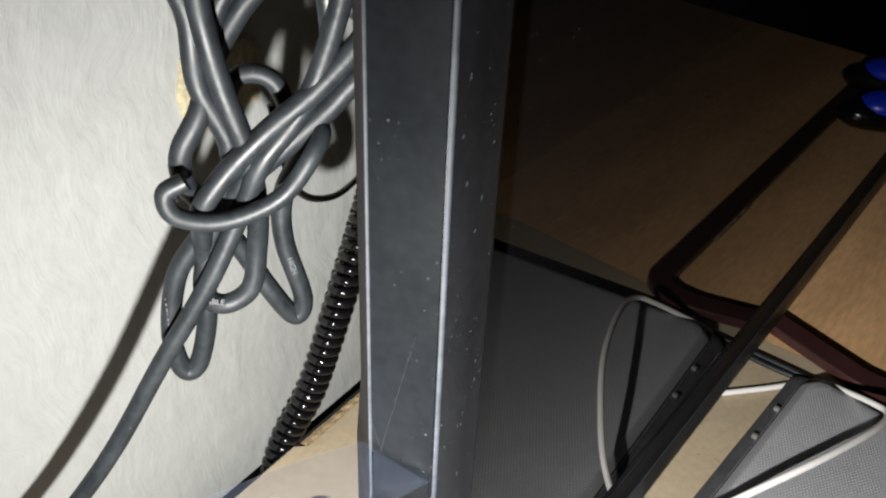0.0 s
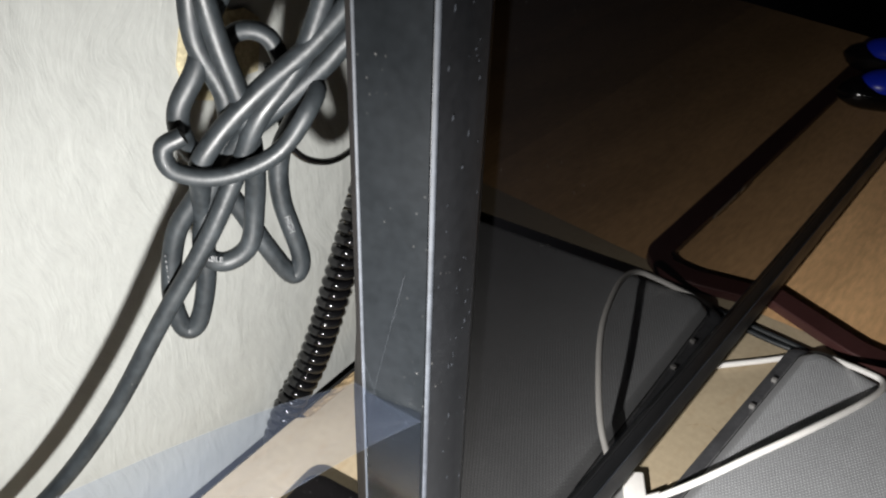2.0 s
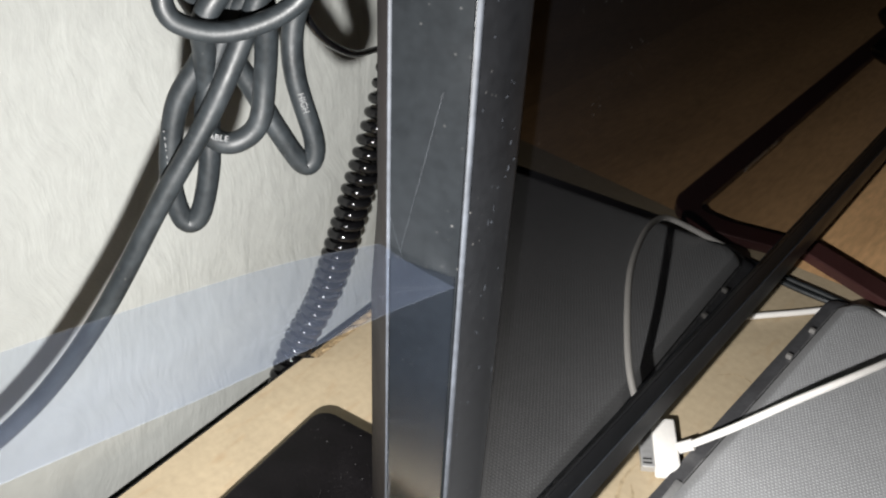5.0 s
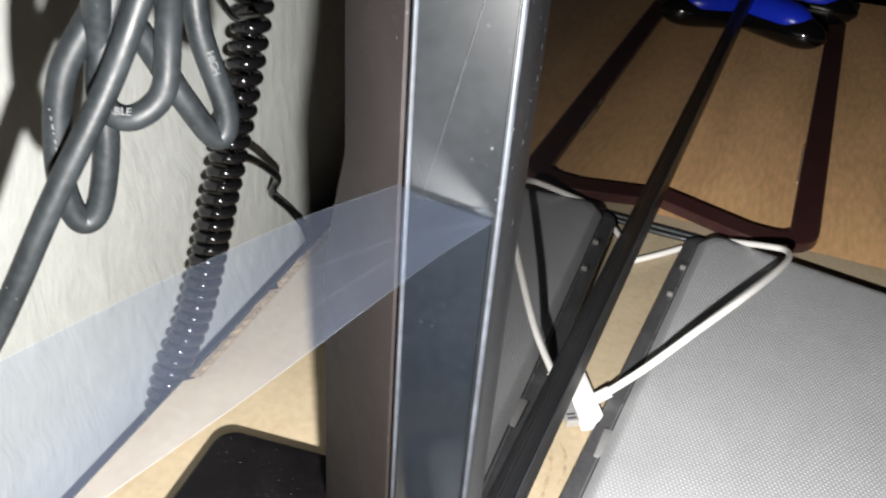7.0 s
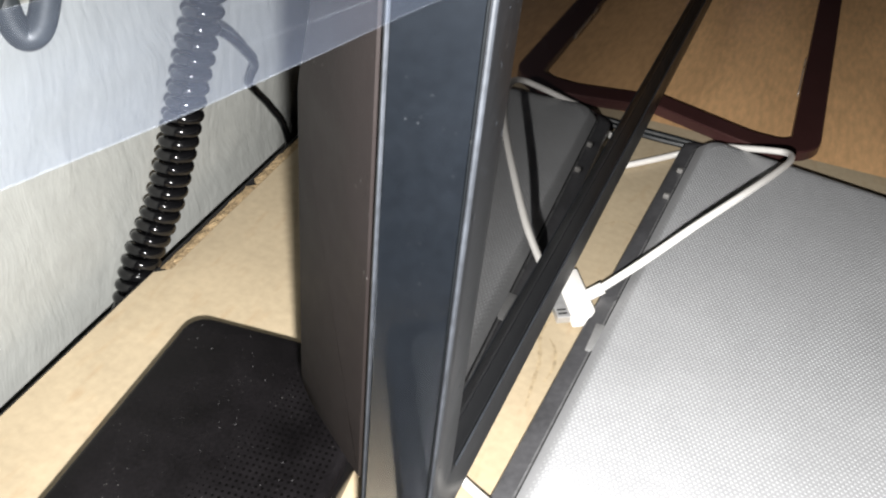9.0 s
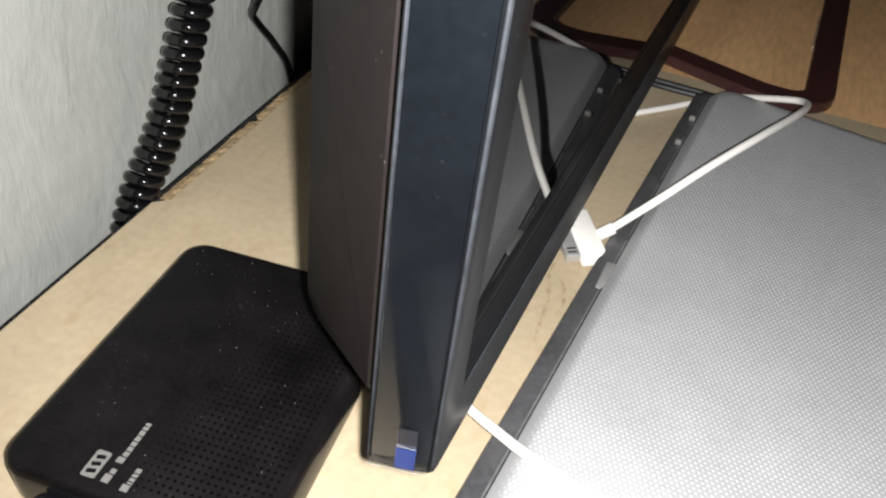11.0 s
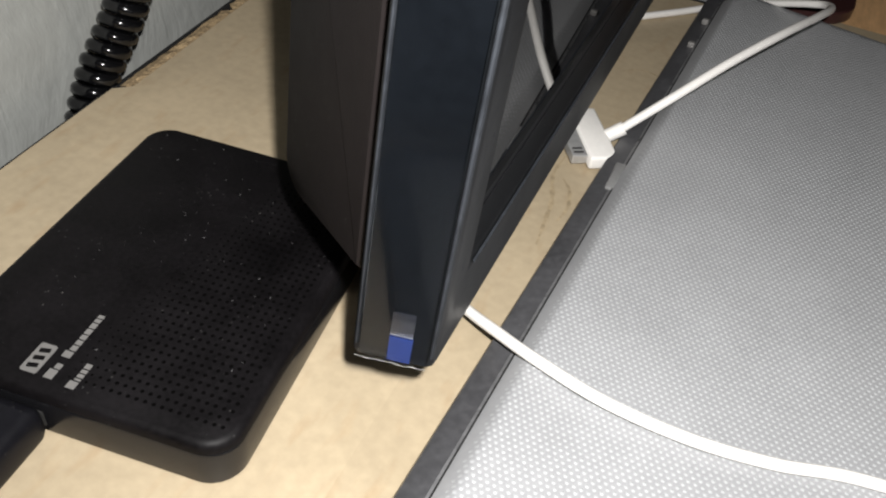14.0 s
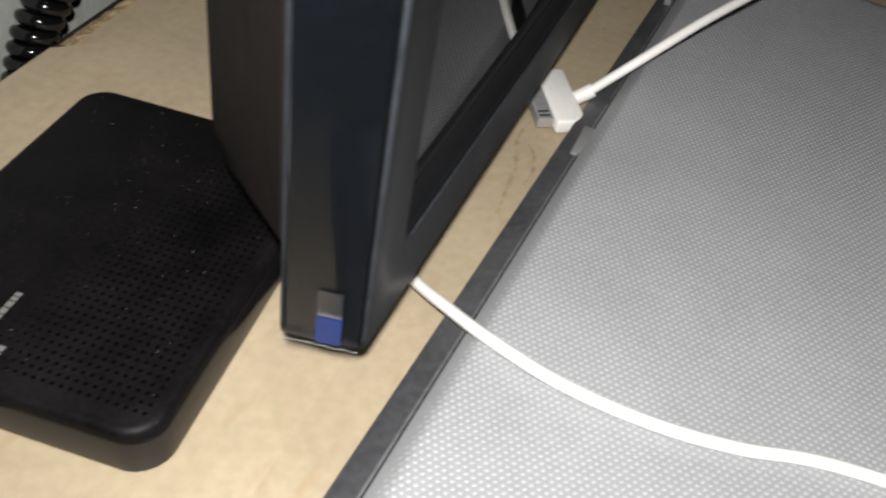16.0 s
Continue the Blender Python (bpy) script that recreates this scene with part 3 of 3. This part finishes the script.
for lx, ly, widths in ((-0.0096, -0.0516, (0.0024, 0.0014, 0, 0.0017, 0.0014, 0.0013, 0.0013, 0.0015, 0.0015, 0.0010, 0.0009)), (-0.0030, -0.0524, (0.0019, 0.0005, 0.0009, 0.0009, 0.0013))):
    y = ly
    for k, w in enumerate(widths):
        if w:
            tall = 0.0024 if k == 0 or w == 0.0017 else 0.0017
            print_box(lx + 0.0024 - tall, y, tall, w * 1.2, "print_stroke")
        y += (w or 0.0012) * 1.2 + 0.0004
usb = thing("usb_cable", "black moulded USB plug and cable in the hard drive", "cable")
pd = Matrix.Translation((ctr.x, ctr.y, 0)) @ Matrix.Rotation(drive.rotation_euler.z, 4, "Z")
plug = slab(rounded([Vector((-0.0265, -HL - 0.031)), Vector((-0.0075, -HL - 0.031)), Vector((-0.0065, -HL + 0.0004)), Vector((-0.0275, -HL + 0.0004))], [0.007, 0.007, 0.0038, 0.0038], 5), [(0.0016, 0.0022), (0.0028, 0.0005), (0.0046, 0.0), (0.0098, 0.0002), (0.0116, 0.0010), (0.0127, 0.0022), (0.0131, 0.0036)])
plug.transform(pd)
part("plug", plug, M_PLUG, usb, "black moulded plug")
lead = tube([pd @ v for v in spline([(-0.017, -HL - 0.030, 0.006), (-0.018, -HL - 0.06, 0.005), (-0.03, -HL - 0.12, 0.0035), (-0.06, -HL - 0.2, 0.0032)], 8)], 0.0028, 10)
part("lead", lead, M_PLUG, usb)

# ---- silver laptop with a pebbled lid ----
laptop = thing("laptop", "closed silver laptop with dotted lid and dark rim", "laptop", at=(0.17, 0.08, 0))
LO = Vector((0.17, 0.08))
quad = [Vector(p) - LO for p in ((0.0194, -0.12), (0.33, -0.12), (0.335, 0.292), (0.0417, 0.3450))]
lid_o = rounded(quad, [0.01, 0.01, 0.012, 0.013], 7)
base_o = rounded([Vector(p) - LO for p in ((0.0103, -0.13), (0.34, -0.13), (0.345, 0.296), (0.0331, 0.3470))], [0.01, 0.01, 0.012, 0.010], 7)
part("base", slab(base_o, [(0.0005, 0.002), (0.0016, 0.0004), (0.0054, 0.0), (0.0068, 0.0005), (0.0075, 0.0018), (0.0079, 0.0060), (0.0080, 0.0100)]), M_RIM, laptop, "dark grey plastic rim")
part("bumper", slab(shrink(lid_o, -0.0013), [(0.0078, 0.0006), (0.0087, 0.0), (0.0092, 0.0008)]), mat("grey_bumper", (0.13, 0.13, 0.135), 0.3, vary=0.3, scale=150), laptop, "worn grey bumper line round the lid")
part("seam", slab(shrink(lid_o, -0.0003), [(0.0092, 0.0002), (0.0097, 0.0), (0.0099, 0.0002)]), M_SLIT, laptop, "dark seam under the lid")
laptop_lid = part("lid", slab(lid_o, [(0.0099, 0.0006), (0.0101, 0.0003), (0.0139, 0.0046), (0.0143, 0.0058)]), M_SILVER, laptop, "silver-grey lid")
verts, faces = [], []
P = 0.00188
hexa = [(math.cos(math.pi * k / 3), math.sin(math.pi * k / 3)) for k in range(6)]
xdir, ydir = Vector((0.9985, -0.055)), Vector((0.055, 0.9985))
lid_left = lambda y: 0.0194 + (y + 0.12) * 0.048


def lid_z(x, y):
    """Height of the lid: a slope along its side, then flat."""
    d = x - lid_left(y)
    return 0.0097 + 0.913 * d if d < 0.0046 else min(0.0143, 0.0139 + (d - 0.0046) / 3)


for i in range(-14, 150):
    for j in range(-80, 195):
        p = Vector((0.03, 0.08)) + xdir * ((i + (j % 2) / 2) * P) + ydir * (j * P * 0.866)
        yr = 0.3445 - (p.x - 0.0432) * 0.18
        if p.x > 0.235 or p.y < -0.055 or p.y > yr - 0.0075 or p.x < lid_left(p.y) + 0.0012:
            continue
        if p.x < 0.060 and p.y > yr - 0.018 and Vector((p.x - 0.060, p.y - (yr - 0.018))).length > 0.0115:
            continue
        n = len(verts)
        for r, lift in ((0.0006, 0.00001), (0.00044, 0.00012 if p.x > lid_left(p.y) + 0.0058 else 0.00005)):
            verts += [(p.x - LO.x + r * c, p.y - LO.y + r * q, lid_z(p.x + r * c, p.y + r * q) + lift) for c, q in hexa]
        faces += [(n + k, n + (k + 1) % 6, n + 6 + (k + 1) % 6, n + 6 + k) for k in range(6)] + [tuple(range(n + 6, n + 12))]
me = bpy.data.meshes.new("lid_dots")
me.from_pydata(verts, [], faces)
me.materials.append(M_PEARL)
for p in me.polygons:
    p.use_smooth = True
dots_ob = new("lid_dots", me)
dots_ob.parent = laptop_lid
tagged(dots_ob, "pale raised dots of the lid", kind="stuff")
for hx, hy in ((0.0388, 0.3030), (0.0372, 0.2735)):
    part("catch", boxed((hx - 0.0032 - LO.x, hy - 0.0014 - LO.y, 0.0080), (hx - LO.x, hy + 0.0014 - LO.y, 0.0108), 0.0005), M_PRINT, laptop, "small bright metal catch")
part("side_plate", boxed((0.0290 - LO.x, 0.140 - LO.y, 0.0086), (0.0336 - LO.x, 0.158 - LO.y, 0.0100), 0.0006), mat("grey_plate", (0.2, 0.2, 0.2), 0.4), laptop, "grey plastic plate in the rim")

# ---- white dock cables ----
dock = thing("dock_cable", "white dock cable with a flat plug lying between monitor and laptop", "cable")
cm = Matrix(((0.565, 0.825, 0, 0.0138), (-0.825, 0.565, 0, 0.1748), (0, 0, 1, 0.0006), (0, 0, 0, 1))) @ Matrix.Rotation(radians(4), 4, "Y")
# local: x along the wide plug, y towards the cable
plug_body = part("plug_body", boxed((-0.0160, -0.0045, 0.0018), (0.0160, 0.0070, 0.0078), 0.0012, 3, m=cm), M_WHITE, dock, "white plastic plug")
part("plug_tip", boxed((-0.0132, -0.0108, 0.0026), (0.0132, -0.0046, 0.0068), 0.0004, 1, m=cm), M_METAL, plug_body, "bright metal plug tip")
for k in (-0.0105, 0.0085, 0.0108):
    part("tip_slot", boxed((k, -0.0100, 0.0069), (k + 0.0008, -0.0060, 0.00705), m=cm), M_SLIT, plug_body)
root = cm @ Vector((0.0, 0.0064, 0.0048))
away = (Vector((0.0390, 0.1880, 0.0215)) - root).normalized()
neck = [root + away * k for k in (0, 0.004, 0.0088)]
part("neck", tube(neck, 0.0028, 16), M_WHITE, dock)
run = [neck[-1] - (neck[-1] - neck[0]) * 0.2, (0.0390, 0.1895, 0.0245), (0.0555, 0.2110, 0.0360), (0.0715, 0.2400, 0.0410), (0.0845, 0.2780, 0.0370), (0.0900, 0.3050, 0.0310), (0.0885, 0.3200, 0.0265), (0.0800, 0.3285, 0.0215), (0.0660, 0.3390, 0.0135), (0.0480, 0.3500, 0.0040), (0.0375, 0.3405, 0.0026), (0.0240, 0.3250, 0.0020), (0.0075, 0.3063, 0.0020), (-0.012, 0.284, 0.0020), (-0.03, 0.25, 0.0020)]
part("lead", tube(spline(run, 10), 0.0018, 14), M_WHITE, dock)
sync = thing("white_cable", "white round cable running under the monitor and across the laptop", "cable")
part("lead", tube(spline([(-0.03, 0.098, 0.0024), (-0.008, 0.0705, 0.0048), (0.0072, 0.0590, 0.0090), (0.0207, 0.0498, 0.0140), (0.0348, 0.0422, 0.0176), (0.0552, 0.0372, 0.0180), (0.0782, 0.0370, 0.0172), (0.0996, 0.0405, 0.0166), (0.1250, 0.0475, 0.0163), (0.18, 0.052, 0.0163)], 10), 0.0017, 14), M_WHITE, sync)

# pair of thin black leads behind the laptop
for dx, dz in ((0, 0.0022), (0.006, 0.0022)):
    ld = thing("thin_lead", "thin black lead on the desk behind the laptop", "cable", "thin black leads")
    part("lead", tube(spline([(-0.02, 0.352 + dx, dz), (-0.0017, 0.3475 + dx, dz), (0.025, 0.346 + dx, dz), (0.052, 0.3485 + dx * 0.4, dz), (0.075, 0.3535, dz)], 8), 0.0018, 8), M_CABLE, ld)

# ---- hanging mains cables, knotted together ----
def cord(name, label, lines, radius, material=None, category="cable", group=""):
    t = thing(name, label, category, group)
    for line in lines:
        part("strand", tube(spline(line, 10), radius, 16), material or M_CABLE, t)
    return t


cord("mains_cable", "thick grey-black mains cable hanging down towards the desk front", [
    [(-0.050, 0.066, 0.350), (-0.052, 0.060, 0.300), (-0.058, 0.047, 0.262), (-0.066, 0.034, 0.243), (-0.072, 0.029, 0.227), (-0.079, 0.018, 0.203), (-0.089, 0.003, 0.176), (-0.101, -0.015, 0.142), (-0.113, -0.033, 0.115), (-0.124, -0.051, 0.096), (-0.142, -0.076, 0.073), (-0.150, -0.12, 0.03)]], 0.0031)
cord("cable_bundle", "knotted bundle of grey-black mains cables hanging before the wall", [
    [(-0.086, 0.020, 0.340), (-0.080, 0.021, 0.302), (-0.078, 0.025, 0.285), (-0.078, 0.025, 0.266), (-0.075, 0.030, 0.248), (-0.077, 0.029, 0.232), (-0.085, 0.022, 0.216), (-0.091, 0.015, 0.202), (-0.094, 0.011, 0.180), (-0.093, 0.012, 0.165), (-0.090, 0.016, 0.166), (-0.087, 0.020, 0.182), (-0.086, 0.022, 0.200), (-0.082, 0.021, 0.218), (-0.077, 0.019, 0.230), (-0.072, 0.026, 0.241), (-0.065, 0.036, 0.252), (-0.056, 0.049, 0.264), (-0.048, 0.061, 0.279), (-0.042, 0.072, 0.300)],
    [(-0.078, 0.026, 0.345), (-0.074, 0.026, 0.302), (-0.074, 0.026, 0.287), (-0.072, 0.028, 0.266), (-0.070, 0.032, 0.246), (-0.071, 0.034, 0.227), (-0.075, 0.035, 0.210), (-0.077, 0.032, 0.195), (-0.082, 0.025, 0.190), (-0.085, 0.020, 0.196), (-0.083, 0.023, 0.212), (-0.078, 0.028, 0.227), (-0.072, 0.032, 0.236), (-0.066, 0.041, 0.244), (-0.058, 0.053, 0.255), (-0.051, 0.063, 0.266), (-0.040, 0.080, 0.275)],
    [(-0.060, 0.060, 0.345), (-0.060, 0.057, 0.298), (-0.060, 0.058, 0.275), (-0.062, 0.055, 0.259), (-0.066, 0.051, 0.242), (-0.073, 0.046, 0.225), (-0.074, 0.045, 0.208), (-0.071, 0.048, 0.185), (-0.073, 0.045, 0.178), (-0.077, 0.039, 0.191), (-0.081, 0.034, 0.206), (-0.084, 0.026, 0.224), (-0.083, 0.019, 0.236), (-0.081, 0.018, 0.247), (-0.078, 0.024, 0.258), (-0.079, 0.031, 0.270), (-0.075, 0.040, 0.284), (-0.066, 0.052, 0.300), (-0.060, 0.062, 0.330)],
], 0.0033)
cord("cable_loops", "grey-black cable looped round the knotted bundle", [
    [(-0.075, 0.014, 0.242), (-0.078, 0.009, 0.239), (-0.077, 0.010, 0.232), (-0.072, 0.018, 0.228), (-0.066, 0.027, 0.229), (-0.060, 0.036, 0.234), (-0.055, 0.043, 0.245), (-0.058, 0.050, 0.250), (-0.068, 0.050, 0.250)],
    [(-0.081, 0.034, 0.250), (-0.079, 0.036, 0.262), (-0.076, 0.041, 0.265), (-0.072, 0.046, 0.262), (-0.070, 0.049, 0.252)],
    [(-0.078, 0.030, 0.262), (-0.078, 0.030, 0.274), (-0.077, 0.032, 0.282), (-0.074, 0.036, 0.290), (-0.069, 0.044, 0.292), (-0.063, 0.053, 0.291), (-0.055, 0.066, 0.280)],
], 0.0028)
cord("black_cord", "thin black cord beside the knotted bundle", [
    [(-0.082, 0.052, 0.250), (-0.080, 0.054, 0.227), (-0.082, 0.060, 0.216), (-0.090, 0.075, 0.204), (-0.105, 0.100, 0.190), (-0.128, 0.137, 0.176), (-0.154, 0.180, 0.160)]], 0.0013, M_COIL)
# ---- coiled telephone-style cord ----
spine = spline([(-0.1765, 0.085, -0.09), (-0.1748, 0.097, -0.03), (-0.1728, 0.109, 0.0), (-0.1672, 0.1275, 0.03), (-0.1622, 0.148, 0.08), (-0.158, 0.168, 0.13), (-0.155, 0.185, 0.18), (-0.152, 0.201, 0.23), (-0.149, 0.217, 0.29), (-0.146, 0.240, 0.38)], 40)
length = [0.0]
for p, q in zip(spine, spine[1:]):
    length.append(length[-1] + (q - p).length)
turns, phase, i = [], 0.0, 0
RC, RW = 0.0061, 0.0027
s, step = 0.0, 0.00021
while s < length[-1]:
    while i < len(length) - 2 and length[i + 1] < s:
        i += 1
    f = (s - length[i]) / max(1e-9, length[i + 1] - length[i])
    c = spine[i].lerp(spine[i + 1], f)
    d = (spine[i + 1] - spine[i]).normalized()
    u = d.cross(Vector((0, 1, 0))).normalized()
    v = d.cross(u)
    pitch = 0.0059 + 0.0028 * max(0, min(1, (s - 0.16) / 0.14))
    phase += 2 * math.pi * step / pitch
    turns.append(c + (u * math.cos(phase) + v * math.sin(phase)) * RC)
    s += step
coil = thing("coiled_cord", "glossy black coiled cord running down behind the desk", "cable")
part("coil", tube(turns, RW, 14), M_COIL, coil)
part("tail", tube(spline([(-0.1575, 0.155, 0.1000), (-0.1565, 0.1625, 0.0978), (-0.158, 0.1736, 0.0899), (-0.1652, 0.1932, 0.0738), (-0.169, 0.2044, 0.0629), (-0.1745, 0.2082, 0.0540), (-0.180, 0.2130, 0.0460), (-0.1835, 0.2241, 0.0349), (-0.1835, 0.2358, 0.0208), (-0.181, 0.2460, 0.0000), (-0.182, 0.255, -0.05)], 9), 0.0021, 10), M_COIL, coil, "thin kinked straight end")

# white print on the mains cables: two readable words, the rest as small strokes
bundle = bpy.data.objects["cable_bundle"]
OUT = Vector((0.80, -0.55, 0.22)).normalized()
p, q = Vector((-0.0935, 0.0115, 0.196)), Vector((-0.0940, 0.0110, 0.184))
bm = bmesh.new()
for k in range(6):
    c = p.lerp(q, k / 6) + OUT * 0.0032
    tube([c, c + (q - p).normalized() * (0.0005 + 0.0004 * (k * 7 % 3))], 0.00022, 5, bm)
part("print_mark", bm, M_FAINT, bundle, "tiny white print")


def printed_word(text, p, q, size):
    """A word printed along a cable from p to q, facing outwards."""
    p, q = Vector(p), Vector(q)
    along = (q - p).normalized()
    out = (OUT - along * OUT.dot(along)).normalized()
    curve = bpy.data.curves.new("word", "FONT")
    curve.body, curve.size = text, size
    holder = new("word", curve)
    bpy.context.view_layer.update()
    me = bpy.data.meshes.new_from_object(holder.evaluated_get(bpy.context.evaluated_depsgraph_get()))
    bpy.data.objects.remove(holder)
    side = out.cross(along)
    m = Matrix((along, side, out)).transposed().to_4x4()
    m.translation = p + out * 0.00345 - side * size * 0.35
    me.transform(m)
    me.materials.append(M_FAINT)
    ob = new("printed_word", me)
    ob.parent = bundle
    ob["label"] = "white printed word " + text


printed_word("HIGH", (-0.0735, 0.0456, 0.203), (-0.0712, 0.0478, 0.187), 0.0027)
printed_word("CABLE", (-0.0862, 0.0186, 0.1945), (-0.0800, 0.0275, 0.1915), 0.0026)

# ---- torn tape on the wall ----
tape = bmesh.new()
tp = [(0.0830, 0.2149), (0.0850, 0.1990), (0.1000, 0.1935), (0.1130, 0.2000), (0.1260, 0.1990), (0.1290, 0.2100), (0.1315, 0.2226), (0.1230, 0.2290), (0.1150, 0.2300), (0.1076, 0.2374), (0.1010, 0.2350), (0.0877, 0.2297)]
front = [tape.verts.new((wall_x(y) + 0.0016 + 0.0008 * math.sin(900 * y), y, z)) for y, z in tp]
rear = [tape.verts.new((wall_x(y) + 0.0002, y, z)) for y, z in tp]
tape.faces.new(front)
tape.faces.new(rear[::-1])
for k in range(len(tp)):
    tape.faces.new((front[k], rear[k], rear[(k + 1) % len(tp)], front[(k + 1) % len(tp)]))
tagged(obj("torn_tape", tape, M_TAPE, smooth=False), "torn scrap of old brownish tape stuck on the wall", "tape")

# ---- blue game controller at the far end of the desk ----
pad = thing("game_controller", "blue and black game controller lying on the loop foot", "game controller", at=(0.036, 0.785, 0.0075))
pad.rotation_euler.z = radians(76)


def blob(c, r, m=None):
    bm = bmesh.new()
    bmesh.ops.create_uvsphere(bm, u_segments=20, v_segments=12, radius=1)
    bm.transform(Matrix.Translation(c) @ (m or Matrix()) @ Matrix.Diagonal((*r, 1)))
    return bm


def grip_tube(sx, z, scale, reach):
    """A grip: thick at the shoulder, swelling and closing at a round tip."""
    line = spline([(0.022 * sx, 0.030, z), (0.034 * sx, 0.008, z), (0.045 * sx, -0.026, z - 0.001), (0.053 * sx, -0.068, z - 0.005)], 8)
    line = line[:max(3, int(len(line) * reach))]
    bm = tube(line, lambda k: scale * (0.0175 + 0.003 * math.sin(math.pi * k)) * math.sqrt(max(0.02, 1 - max(0, (k - 0.8) / 0.2) ** 2)), 18)
    bm.transform(Matrix.Translation((0, 0, z)) @ Matrix.Diagonal((1, 1, 0.8, 1)) @ Matrix.Translation((0, 0, -z)))
    return bm


part("body", blob((0.0, 0.034, 0.024), (0.058, 0.031, 0.0165)), M_BLUE, pad, "blue shell")
part("underside", blob((0.0, 0.034, 0.019), (0.0595, 0.0325, 0.0165)), M_COIL, pad, "black underside")
for sx in (-1, 1):
    grip = part("grip", grip_tube(sx, 0.020, 1.0, 1.0), M_COIL, pad, "black rubber grip")
    part("grip_shell", grip_tube(sx, 0.0285, 0.95, 0.90), M_BLUE, grip, "blue top of the grip")
    stick = part("thumb_stick", tube([Vector((0.021 * sx, 0.014, z)) for z in (0.034, 0.040, 0.043)], 0.0055, 14), M_COIL, pad)
    part("stick_cap", blob((0.021 * sx, 0.014, 0.0455), (0.0085, 0.0085, 0.0035)), M_COIL, stick)
    for k in range(4):
        c = Vector((0.043 * sx + 0.0075 * math.cos(k * math.pi / 2), 0.040 + 0.0075 * math.sin(k * math.pi / 2), 0.0375))
        part("button", blob(c, (0.0036, 0.0036, 0.0026)), M_BLUE if sx < 0 else M_COIL, pad)
part("touch_pad", boxed((-0.022, 0.030, 0.0375), (0.022, 0.052, 0.0418), 0.002), M_COIL, pad)
